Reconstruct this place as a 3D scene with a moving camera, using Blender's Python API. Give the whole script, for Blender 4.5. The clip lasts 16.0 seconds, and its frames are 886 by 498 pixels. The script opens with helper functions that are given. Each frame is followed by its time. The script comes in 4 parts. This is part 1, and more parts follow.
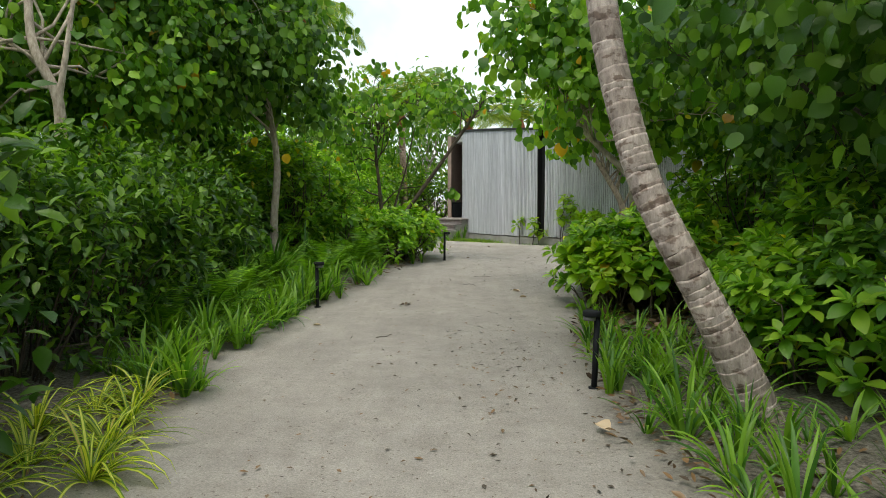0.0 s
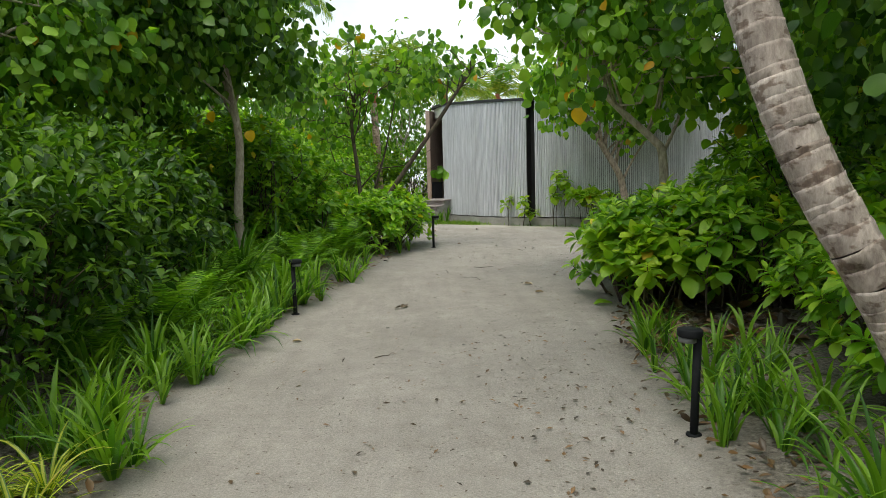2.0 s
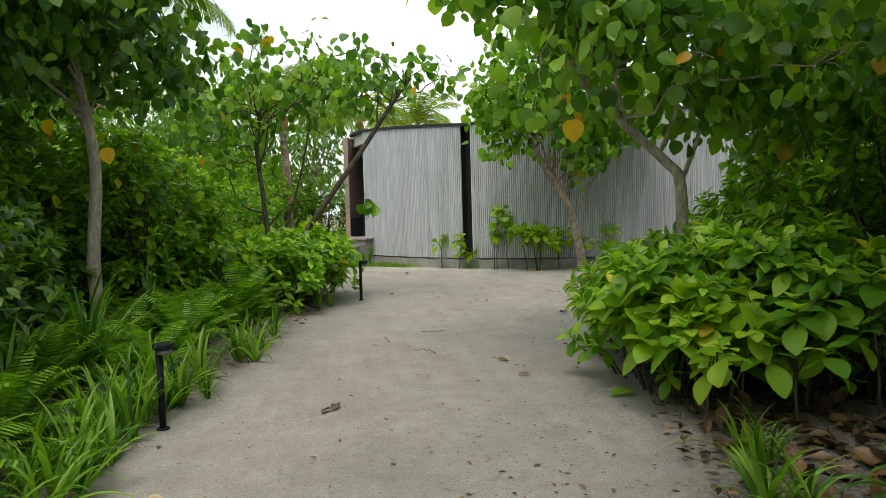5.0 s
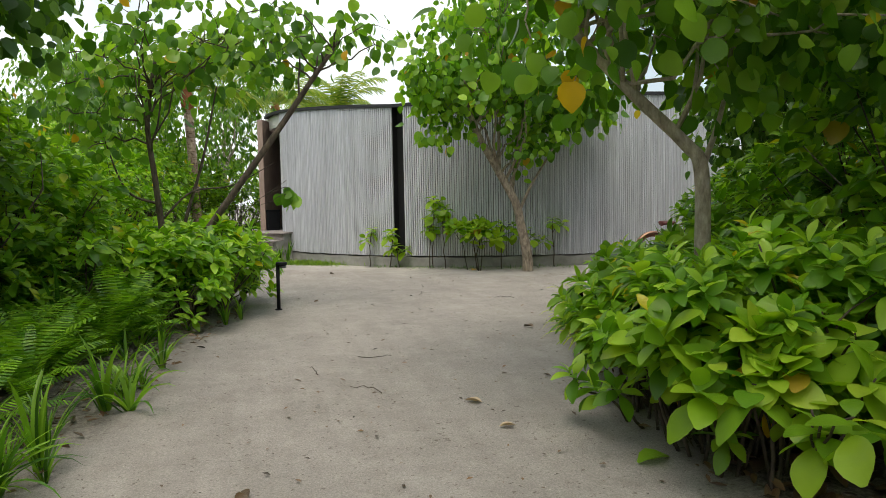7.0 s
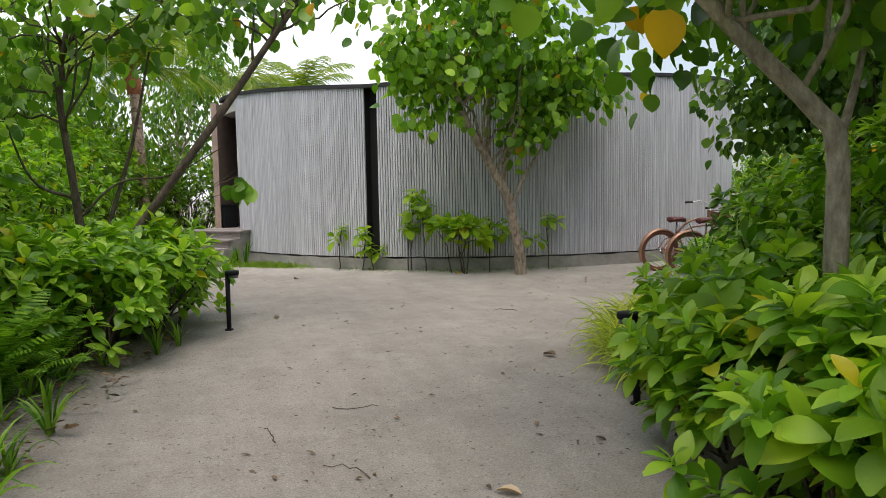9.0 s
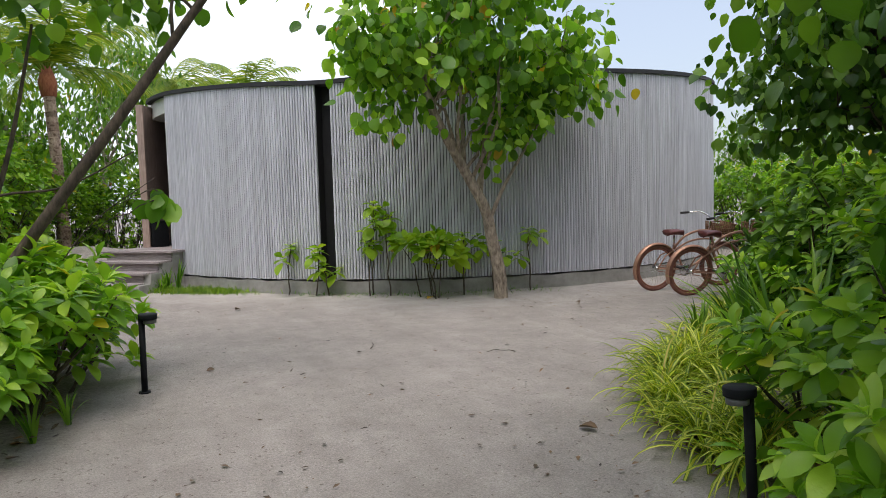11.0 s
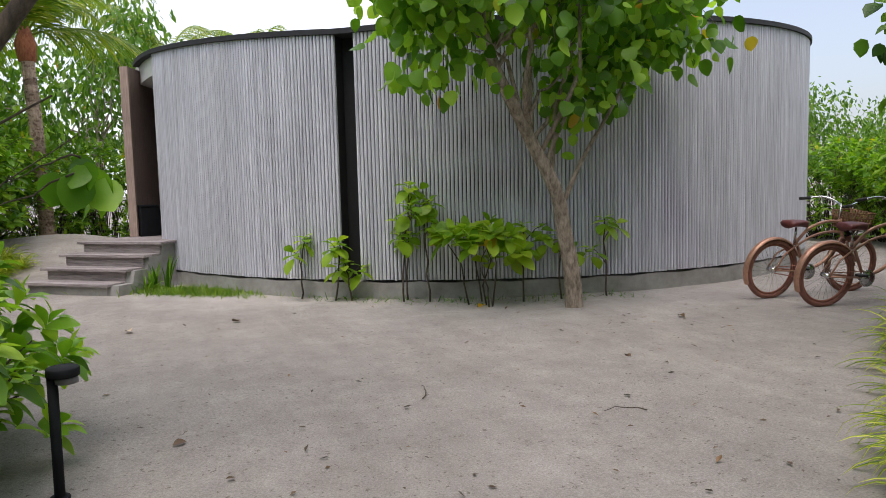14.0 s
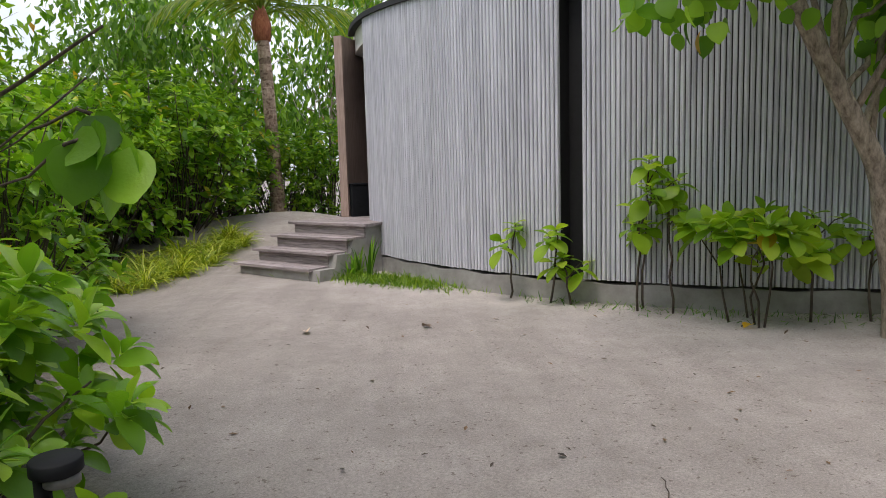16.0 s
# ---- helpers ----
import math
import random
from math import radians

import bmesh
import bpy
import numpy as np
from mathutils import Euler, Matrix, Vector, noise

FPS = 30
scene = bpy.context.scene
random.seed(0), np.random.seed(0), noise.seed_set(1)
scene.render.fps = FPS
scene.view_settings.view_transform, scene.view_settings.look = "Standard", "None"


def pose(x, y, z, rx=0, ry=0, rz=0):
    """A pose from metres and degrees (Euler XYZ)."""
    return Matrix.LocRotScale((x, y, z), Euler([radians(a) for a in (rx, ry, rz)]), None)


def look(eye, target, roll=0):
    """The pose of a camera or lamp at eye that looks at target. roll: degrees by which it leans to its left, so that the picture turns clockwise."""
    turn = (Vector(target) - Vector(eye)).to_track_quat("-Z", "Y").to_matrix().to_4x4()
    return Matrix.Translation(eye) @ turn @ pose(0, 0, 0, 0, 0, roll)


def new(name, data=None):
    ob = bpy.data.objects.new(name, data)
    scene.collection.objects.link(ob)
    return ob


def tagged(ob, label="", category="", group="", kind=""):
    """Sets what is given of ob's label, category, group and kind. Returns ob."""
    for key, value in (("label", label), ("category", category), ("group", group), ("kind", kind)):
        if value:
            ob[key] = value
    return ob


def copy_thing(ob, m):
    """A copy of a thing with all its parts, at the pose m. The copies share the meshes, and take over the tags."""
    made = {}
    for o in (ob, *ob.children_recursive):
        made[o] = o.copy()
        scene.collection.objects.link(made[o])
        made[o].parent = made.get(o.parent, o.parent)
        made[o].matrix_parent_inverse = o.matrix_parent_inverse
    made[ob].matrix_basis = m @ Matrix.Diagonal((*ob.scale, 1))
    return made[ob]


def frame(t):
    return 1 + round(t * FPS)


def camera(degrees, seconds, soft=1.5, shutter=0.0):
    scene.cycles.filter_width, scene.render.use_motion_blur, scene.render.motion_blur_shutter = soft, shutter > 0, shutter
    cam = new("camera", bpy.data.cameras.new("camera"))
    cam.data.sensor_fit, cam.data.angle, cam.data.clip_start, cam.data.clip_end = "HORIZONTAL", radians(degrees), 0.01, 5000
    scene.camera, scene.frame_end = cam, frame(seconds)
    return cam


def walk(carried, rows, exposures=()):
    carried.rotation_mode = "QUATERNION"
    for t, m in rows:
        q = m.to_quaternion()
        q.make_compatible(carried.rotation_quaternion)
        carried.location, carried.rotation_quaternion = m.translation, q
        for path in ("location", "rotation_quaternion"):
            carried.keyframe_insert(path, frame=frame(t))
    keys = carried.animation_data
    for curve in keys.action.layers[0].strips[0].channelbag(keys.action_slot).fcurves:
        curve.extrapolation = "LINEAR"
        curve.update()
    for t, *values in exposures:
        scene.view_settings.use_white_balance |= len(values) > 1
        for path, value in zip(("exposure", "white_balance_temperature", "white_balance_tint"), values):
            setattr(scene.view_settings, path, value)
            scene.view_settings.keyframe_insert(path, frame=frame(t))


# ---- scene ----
cam = camera(65.1, 16.0, 0.85)
METRES, EYE, TILT, LEAN, TURN = 12.6, 1.4, 0.0, 0.0, 0.0
ROWS = [
    (0.0, 0.0, 0.0, 0.0, -0.0, -4.11, 0.01),
    (0.5, -0.0074, 0.0317, -0.0017, 0.45, -6.7, 1.41),
    (1.0, -0.0119, 0.063, -0.0007, 0.44, -5.28, -0.29),
    (1.5, -0.0202, 0.0922, -0.0015, -1.35, -4.15, 0.17),
    (2.0, -0.0273, 0.1219, 0.0002, -2.63, -5.81, 1.61),
    (2.5, -0.0291, 0.1541, 0.0013, -1.21, -4.48, -0.08),
    (3.0, -0.0331, 0.1833, 0.0012, -3.38, -3.45, 1.02),
    (3.5, -0.0356, 0.2139, 0.0026, -6.47, -5.38, 2.33),
    (6.0, -0.0421, 0.3789, 0.0019, -13.28, -1.92, 1.15),
    (6.5, -0.0409, 0.4098, 0.0021, -16.23, -4.84, 1.36),
    (7.0, -0.0354, 0.4428, 0.0026, -16.74, -3.96, 1.03),
    (7.5, -0.034, 0.4736, 0.0019, -17.22, -3.32, 1.27),
    (8.0, -0.0315, 0.5053, 0.0038, -18.99, -5.26, 2.84),
    (8.5, -0.0236, 0.5379, 0.003, -17.1, -3.87, 0.8),
    (9.0, -0.0177, 0.5682, 0.0023, -19.57, -4.49, 1.04),
    (9.5, -0.0149, 0.5972, 0.0047, -22.07, -5.11, 1.96),
    (12.0, 0.0094, 0.7489, 0.0057, -26.15, -3.02, 0.86),
    (12.5, 0.0095, 0.7755, 0.0053, -28.37, -4.71, 0.9),
    (13.0, 0.0203, 0.804, 0.0042, -25.25, -3.99, 0.18),
    (13.5, 0.0291, 0.831, 0.0035, -23.37, -4.94, 0.65),
    (14.0, 0.0362, 0.8594, 0.0042, -22.95, -5.05, 1.41),
    (14.5, 0.0493, 0.8911, 0.0018, -16.92, -4.84, 0.88),
    (15.0, 0.0592, 0.9178, 0.0015, -13.17, -6.68, 1.51),
    (15.5, 0.0662, 0.947, 0.0028, -10.43, -8.89, 1.74),
    (16.0, 0.0787, 0.9791, 0.0038, -3.86, -6.45, 1.6),
]
walk(cam, [(t, pose(0, 0, EYE, TILT, LEAN, TURN) @ pose(METRES * x, METRES * y, METRES * z, 90 + pitch, roll, yaw)) for t, x, y, z, yaw, pitch, roll in ROWS],
     [(0.0, 0.38, 6700, -1.0), (3.5, 0.38, 6750, -1.0), (6.0, 0.38, 6850, 1.5), (9.0, 0.38, 6700, 9.0), (12.0, 0.34, 6350, 12.5), (16.0, 0.36, 6500, 14.5)])

# ---- light ----
world = bpy.data.worlds.new("world")
scene.world = world
world.use_nodes = True
wn = world.node_tree
sky = wn.nodes.new("ShaderNodeTexSky")
sky.sky_type = "NISHITA"
sky.sun_disc = False
SUN_UP, SUN_TURN = radians(70), radians(215)
sky.sun_elevation, sky.sun_rotation = SUN_UP, SUN_TURN
sky.air_density, sky.dust_density, sky.ozone_density = 1.0, 4.0, 1.0
# thin bright cloud over the blue, broken here and there
tc = wn.nodes.new("ShaderNodeTexCoord")
cloud = wn.nodes.new("ShaderNodeTexNoise")
cloud.inputs["Scale"].default_value, cloud.inputs["Detail"].default_value, cloud.inputs["Roughness"].default_value = 1.6, 6.0, 0.55
wn.links.new(tc.outputs["Generated"], cloud.inputs["Vector"])
cover = wn.nodes.new("ShaderNodeValToRGB")
cover.color_ramp.elements[0].position, cover.color_ramp.elements[0].color = 0.42, (0.25, 0.25, 0.25, 1)
cover.color_ramp.elements[1].position, cover.color_ramp.elements[1].color = 0.62, (1, 1, 1, 1)
# the cloud thins out towards the north-east
thin = wn.nodes.new("ShaderNodeVectorMath")
thin.operation = "DOT_PRODUCT"
thin.inputs[1].default_value = (0.74, 0.64, 0.2)
wn.links.new(tc.outputs["Generated"], thin.inputs[0])
fade = wn.nodes.new("ShaderNodeMapRange")
fade.inputs[1].default_value, fade.inputs[2].default_value, fade.inputs[3].default_value, fade.inputs[4].default_value = 0.86, 0.99, 0.0, -0.2
wn.links.new(thin.outputs["Value"], fade.inputs[0])
density = wn.nodes.new("ShaderNodeMath")
wn.links.new(cloud.outputs["Fac"], density.inputs[0])
wn.links.new(fade.outputs[0], density.inputs[1])
wn.links.new(density.outputs[0], cover.inputs[0])
veil = wn.nodes.new("ShaderNodeMix")
veil.data_type = "RGBA"
veil.inputs[7].default_value = (7.6, 7.9, 8.3, 1)
wn.links.new(cover.outputs[0], veil.inputs[0])
wn.links.new(sky.outputs[0], veil.inputs[6])
wn.links.new(veil.outputs[2], wn.nodes["Background"].inputs[0])
wn.nodes["Background"].inputs[1].default_value = 0.15
sun = bpy.data.lights.new("sun", "SUN")
sun.energy, sun.angle, sun.color = 1.35, radians(40), (1.0, 0.95, 0.9)
sun_ob = new("sun", sun)
sun_dir = Vector((math.sin(SUN_TURN) * math.cos(SUN_UP), math.cos(SUN_TURN) * math.cos(SUN_UP), math.sin(SUN_UP)))
sun_ob.matrix_world = look(sun_dir * 60, (0, 0, 0))

# ---- materials ----


def material(name, rough=0.8, metal=0.0):
    m = bpy.data.materials.new(name)
    m.use_nodes = True
    b = m.node_tree.nodes["Principled BSDF"]
    b.inputs["Roughness"].default_value, b.inputs["Metallic"].default_value = rough, metal
    return m, m.node_tree, b


def node(nt, kind, **values):
    n = nt.nodes.new(kind)
    for key, v in values.items():
        n.inputs[key.replace("_", " ")].default_value = v
    return n


def ramp(nt, source, stops):
    r = nt.nodes.new("ShaderNodeValToRGB")
    e = r.color_ramp.elements
    while len(e) < len(stops):
        e.new(0.5)
    for el, (p, c) in zip(e, stops):
        el.position, el.color = p, (*c, 1)
    nt.links.new(source, r.inputs[0])
    return r.outputs[0]


def mixc(nt, fac, a, b, mode="MIX"):
    n = nt.nodes.new("ShaderNodeMix")
    n.data_type, n.blend_type = "RGBA", mode
    for src, i in ((fac, 0), (a, 6), (b, 7)):
        if isinstance(src, (int, float)):
            n.inputs[i].default_value = src
        elif isinstance(src, tuple):
            n.inputs[i].default_value = (*src, 1)
        else:
            nt.links.new(src, n.inputs[i])
    return n.outputs[2]


def coords(nt, scale=(1, 1, 1), obj=True):
    t = nt.nodes.new("ShaderNodeTexCoord")
    mp = nt.nodes.new("ShaderNodeMapping")
    mp.inputs["Scale"].default_value = scale
    nt.links.new(t.outputs["Object" if obj else "Generated"], mp.inputs[0])
    return mp.outputs[0]


def noise_tex(nt, vec, scale, detail=4.0, rough=0.55):
    n = node(nt, "ShaderNodeTexNoise", Scale=scale, Detail=detail, Roughness=rough)
    nt.links.new(vec, n.inputs["Vector"])
    return n.outputs["Fac"]


def bump(nt, b, height, strength, distance):
    n = node(nt, "ShaderNodeBump", Strength=strength, Distance=distance)
    nt.links.new(height, n.inputs["Height"])
    nt.links.new(n.outputs[0], b.inputs["Normal"])


def leaf_material(name, dark, mid, light, odd=None, gloss=0.38, glow=0.4):
    """Leaf: each one of its own tint, some light through the blade."""
    m, nt, b = material(name, gloss)
    b.inputs["Specular IOR Level"].default_value = 0.42
    g = nt.nodes.new("ShaderNodeNewGeometry")
    stops = [(0.0, dark), (0.45, mid), (0.93, light)]
    stops += [(0.985, light), (0.992, odd)] if odd else []
    col = ramp(nt, g.outputs["Random Per Island"], stops)
    v = coords(nt)
    col = mixc(nt, 0.45, col, ramp(nt, noise_tex(nt, v, 3.0, 3), [(0.3, (0.55, 0.6, 0.5)), (0.7, (1.3, 1.3, 1.2))]), "MULTIPLY")
    nt.links.new(col, b.inputs["Base Color"])
    bump(nt, b, noise_tex(nt, v, 60, 2), 0.25, 0.01)
    tr = nt.nodes.new("ShaderNodeBsdfTranslucent")
    nt.links.new(mixc(nt, 1.0, col, (1.5, 1.6, 0.6), "MULTIPLY"), tr.inputs[0])
    mx = node(nt, "ShaderNodeMixShader", Fac=glow)
    nt.links.new(b.outputs[0], mx.inputs[1])
    nt.links.new(tr.outputs[0], mx.inputs[2])
    nt.links.new(mx.outputs[0], nt.nodes["Material Output"].inputs[0])
    return m


YEL = (0.55, 0.30, 0.02)
leaf_tree = leaf_material("leaf_tree", (0.05, 0.13, 0.014), (0.12, 0.26, 0.026), (0.27, 0.43, 0.05), YEL, glow=0.46)
leaf_heart = leaf_material("leaf_heart", (0.05, 0.13, 0.012), (0.14, 0.3, 0.026), (0.33, 0.51, 0.055), YEL, glow=0.5)
# dark leaves, with the shade they stand in mixed into the colour
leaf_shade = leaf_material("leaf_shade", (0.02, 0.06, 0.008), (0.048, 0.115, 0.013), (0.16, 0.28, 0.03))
leaf_dark = leaf_material("leaf_dark", (0.028, 0.08, 0.01), (0.08, 0.18, 0.022), (0.2, 0.34, 0.05))
leaf_young = leaf_material("leaf_young", (0.13, 0.26, 0.015), (0.24, 0.4, 0.025), (0.4, 0.52, 0.05), (0.45, 0.3, 0.03))
leaf_bush = leaf_material("leaf_bush", (0.07, 0.18, 0.012), (0.19, 0.37, 0.028), (0.38, 0.55, 0.055), (0.5, 0.42, 0.02))
leaf_hedge = leaf_material("leaf_hedge", (0.06, 0.16, 0.01), (0.15, 0.31, 0.02), (0.31, 0.47, 0.035), (0.5, 0.42, 0.02))
leaf_far = leaf_material("leaf_far", (0.06, 0.15, 0.018), (0.1, 0.22, 0.022), (0.2, 0.34, 0.04))
leaf_grass = leaf_material("leaf_grass", (0.03, 0.09, 0.009), (0.075, 0.19, 0.016), (0.2, 0.35, 0.035))
leaf_edge = leaf_material("leaf_edge", (0.07, 0.16, 0.011), (0.14, 0.25, 0.018), (0.25, 0.35, 0.035))
leaf_spider = leaf_material("leaf_spider", (0.3, 0.35, 0.03), (0.5, 0.52, 0.06), (0.68, 0.66, 0.16), (0.45, 0.33, 0.08))
leaf_fern = leaf_material("leaf_fern", (0.06, 0.16, 0.012), (0.13, 0.28, 0.02), (0.24, 0.42, 0.035))
leaf_palm = leaf_material("leaf_palm", (0.09, 0.18, 0.015), (0.18, 0.28, 0.025), (0.38, 0.4, 0.05))
leaf_yellow = leaf_material("leaf_yellow", (0.6, 0.34, 0.02), (0.68, 0.4, 0.02), (0.7, 0.42, 0.03), glow=0.45)
leaf_dry = leaf_material("leaf_dry", (0.03, 0.022, 0.015), (0.09, 0.055, 0.03), (0.2, 0.11, 0.05), glow=0.05)
leaf_pale = leaf_material("leaf_pale", (0.5, 0.36, 0.24), (0.55, 0.4, 0.28), (0.6, 0.45, 0.3), glow=0.05)


def bark_material(name, dark, light, rings=False):
    m, nt, b = material(name, 0.9)
    v = coords(nt, (1, 1, 0.35))
    n1 = noise_tex(nt, v, 26, 6, 0.7)
    n2 = noise_tex(nt, coords(nt), 4, 4)
    col = ramp(nt, n1, [(0.32, dark), (0.65, light)])
    col = mixc(nt, 0.5, col, ramp(nt, n2, [(0.3, (0.5, 0.47, 0.45)), (0.7, (1.25, 1.22, 1.2))]), "MULTIPLY")
    if rings:
        g = nt.nodes.new("ShaderNodeNewGeometry")
        col = mixc(nt, 0.9, col, ramp(nt, g.outputs["Random Per Island"], [(0.0, (0.62, 0.57, 0.53)), (0.35, (0.95, 0.9, 0.87)), (1.0, (1.15, 1.12, 1.1))]), "MULTIPLY")
        blot = ramp(nt, noise_tex(nt, coords(nt, (1, 1, 1.6)), 11, 3, 0.6), [(0.0, (1, 1, 1)), (0.54, (1, 1, 1)), (0.62, (0.4, 0.33, 0.29))])
        col = mixc(nt, 0.85, col, blot, "MULTIPLY")
        pale = ramp(nt, noise_tex(nt, coords(nt, (1, 1, 0.5)), 7, 4, 0.7), [(0.5, (1, 1, 1)), (0.66, (1.45, 1.45, 1.45))])
        col = mixc(nt, 0.8, col, pale, "MULTIPLY")
    nt.links.new(col, b.inputs["Base Color"])
    bump(nt, b, n1, 0.7, 0.012)
    return m


bark = bark_material("bark", (0.25, 0.2, 0.155), (0.56, 0.48, 0.4))
bark_warm = bark_material("bark_warm", (0.11, 0.085, 0.062), (0.46, 0.385, 0.31))
bark_dark = bark_material("bark_dark", (0.035, 0.028, 0.022), (0.13, 0.1, 0.075))
bark_palm = bark_material("bark_palm", (0.24, 0.2, 0.185), (0.52, 0.46, 0.43), True)
bark_palm_far = bark_material("bark_palm_far", (0.25, 0.17, 0.12), (0.48, 0.38, 0.3), True)
husk = bark_material("husk", (0.22, 0.06, 0.03), (0.42, 0.16, 0.08))

# sand: pale coral sand with coarse grains, damp patches and leaf-stained soil off the path
sand, nt, b = material("sand", 0.95)
v = coords(nt)
base = ramp(nt, noise_tex(nt, v, 1.1, 6, 0.65), [(0.3, (0.298, 0.274, 0.255)), (0.7, (0.385, 0.356, 0.333))])
base = mixc(nt, 0.55, base, ramp(nt, noise_tex(nt, v, 85, 5, 0.85), [(0.36, (0.45, 0.43, 0.41)), (0.62, (1.4, 1.38, 1.35))]), "MULTIPLY")
base = mixc(nt, 0.55, base, ramp(nt, noise_tex(nt, v, 5, 6, 0.75), [(0.35, (0.78, 0.76, 0.74)), (0.65, (1.1, 1.1, 1.1))]), "MULTIPLY")
# long faint tracks along the way walked
base = mixc(nt, 0.5, base, ramp(nt, noise_tex(nt, coords(nt, (1, 0.1, 1)), 5.5, 4, 0.6), [(0.4, (0.9, 0.89, 0.88)), (0.6, (1.04, 1.04, 1.04))]), "MULTIPLY")
# fresh white sand blown against the house
att = nt.nodes.new("ShaderNodeAttribute")
att.attribute_name = "fresh"
base = mixc(nt, att.outputs["Fac"], base, mixc(nt, 1.0, base, (1.38, 1.4, 1.42), "MULTIPLY"))
# dark crumbs and white coral bits
specks = ramp(nt, noise_tex(nt, v, 30, 3, 0.6), [(0.0, (1, 1, 1)), (0.635, (1, 1, 1)), (0.68, (0.45, 0.41, 0.37))])
base = mixc(nt, 0.8, base, specks, "MULTIPLY")
coral = ramp(nt, noise_tex(nt, v, 75, 2, 0.5), [(0.0, (1, 1, 1)), (0.7, (1, 1, 1)), (0.74, (1.55, 1.55, 1.55))])
base = mixc(nt, 0.9, base, coral, "MULTIPLY")
soil = ramp(nt, noise_tex(nt, v, 34, 5, 0.7), [(0.34, (0.045, 0.038, 0.03)), (0.5, (0.14, 0.122, 0.1)), (0.7, (0.28, 0.255, 0.22))])
att = nt.nodes.new("ShaderNodeAttribute")
att.attribute_name = "soil"
col = mixc(nt, att.outputs["Fac"], base, soil)
nt.links.new(col, b.inputs["Base Color"])
n1, n2 = noise_tex(nt, v, 9, 6, 0.7), noise_tex(nt, v, 150, 3, 0.75)
add = nt.nodes.new("ShaderNodeMath")
add.operation = "MULTIPLY_ADD"
add.inputs[1].default_value = 0.55
nt.links.new(n2, add.inputs[0])
nt.links.new(n1, add.inputs[2])
bump(nt, b, add.outputs[0], 0.6, 0.035)


def weathered(name, dark, light, rough=0.8, stretch=(95, 95, 3.0), tint=0.22, strength=0.4):
    """Weathered timber: long grain, and every board of its own tone."""
    m, nt, b = material(name, rough)
    oi = nt.nodes.new("ShaderNodeObjectInfo")

    def shifted(vec):
        """Another stretch of grain for every board."""
        mul = nt.nodes.new("ShaderNodeVectorMath")
        mul.operation = "MULTIPLY_ADD"
        nt.links.new(oi.outputs["Random"], mul.inputs[0])
        mul.inputs[1].default_value = (37.0, 53.0, 71.0)
        nt.links.new(vec, mul.inputs[2])
        return mul.outputs[0]

    grain = noise_tex(nt, shifted(coords(nt, stretch)), 1.0, 6, 0.75)
    col = ramp(nt, grain, [(0.36, dark), (0.6, light)])
    tone = ramp(nt, oi.outputs["Random"], [(0.0, (1 - tint,) * 3), (0.5, (1, 1, 1)), (1.0, (1 + tint * 0.6, 1 + tint * 0.6, 1 + tint * 0.65))])
    col = mixc(nt, 1.0, col, tone, "MULTIPLY")
    stain = ramp(nt, noise_tex(nt, shifted(coords(nt, (1.2, 1.2, 2.0))), 1.5, 4), [(0.3, (0.74, 0.74, 0.76)), (0.7, (1.1, 1.1, 1.08))])
    col = mixc(nt, 0.8, col, stain, "MULTIPLY")
    nt.links.new(col, b.inputs["Base Color"])
    bump(nt, b, grain, strength, 0.004)
    return m


slat_wood = weathered("slat_wood", (0.395, 0.4, 0.445), (0.685, 0.69, 0.75), tint=0.1)
deck_wood = weathered("deck_wood", (0.16, 0.135, 0.135), (0.4, 0.35, 0.345), stretch=(3, 50, 50))
entry_wood = weathered("entry_wood", (0.27, 0.19, 0.155), (0.42, 0.31, 0.26))
concrete, nt, b = material("concrete", 0.9)
v = coords(nt)
col = ramp(nt, noise_tex(nt, v, 2.2, 6, 0.65), [(0.3, (0.2, 0.19, 0.175)), (0.7, (0.42, 0.41, 0.39))])
nt.links.new(col, b.inputs["Base Color"])
bump(nt, b, noise_tex(nt, v, 40, 5), 0.4, 0.008)


def plain(name, colour, rough=0.5, metal=0.0, wear=0.25):
    m, nt, b = material(name, rough, metal)
    f = noise_tex(nt, coords(nt), 14, 5, 0.65)
    lo, hi = tuple(c * (1 - wear) for c in colour), tuple(min(1, c * (1 + wear)) for c in colour)
    nt.links.new(ramp(nt, f, [(0.3, lo), (0.7, hi)]), b.inputs["Base Color"])
    bump(nt, b, f, 0.1, 0.003)
    return m


black_metal = plain("black_metal", (0.008, 0.009, 0.011), 0.7, 0.0)
black_metal.node_tree.nodes["Principled BSDF"].inputs["Specular IOR Level"].default_value = 0.2
black_panel = plain("black_panel", (0.01, 0.01, 0.011), 0.7)
roof_felt = plain("roof_felt", (0.025, 0.026, 0.03), 0.8)
white_paint = plain("white_paint", (0.7, 0.69, 0.66), 0.6, 0, 0.08)
bike_paint = plain("bike_paint", (0.44, 0.24, 0.165), 0.36, 0.4)
bike_rust = plain("bike_rust", (0.3, 0.12, 0.08), 0.5, 0.3)
tyre_rubber = plain("tyre_rubber", (0.2, 0.085, 0.062), 0.75)
chrome = plain("chrome", (0.6, 0.6, 0.6), 0.22, 1.0)
saddle_skin = plain("saddle_skin", (0.12, 0.03, 0.028), 0.45)
dark_rubber = plain("dark_rubber", (0.02, 0.018, 0.017), 0.7)
basket_weave = plain("basket_weave", (0.2, 0.1, 0.05), 0.8)
lamp_glass = plain("lamp_glass", (0.16, 0.16, 0.16), 0.35)

# ---- helpers of the scene ----


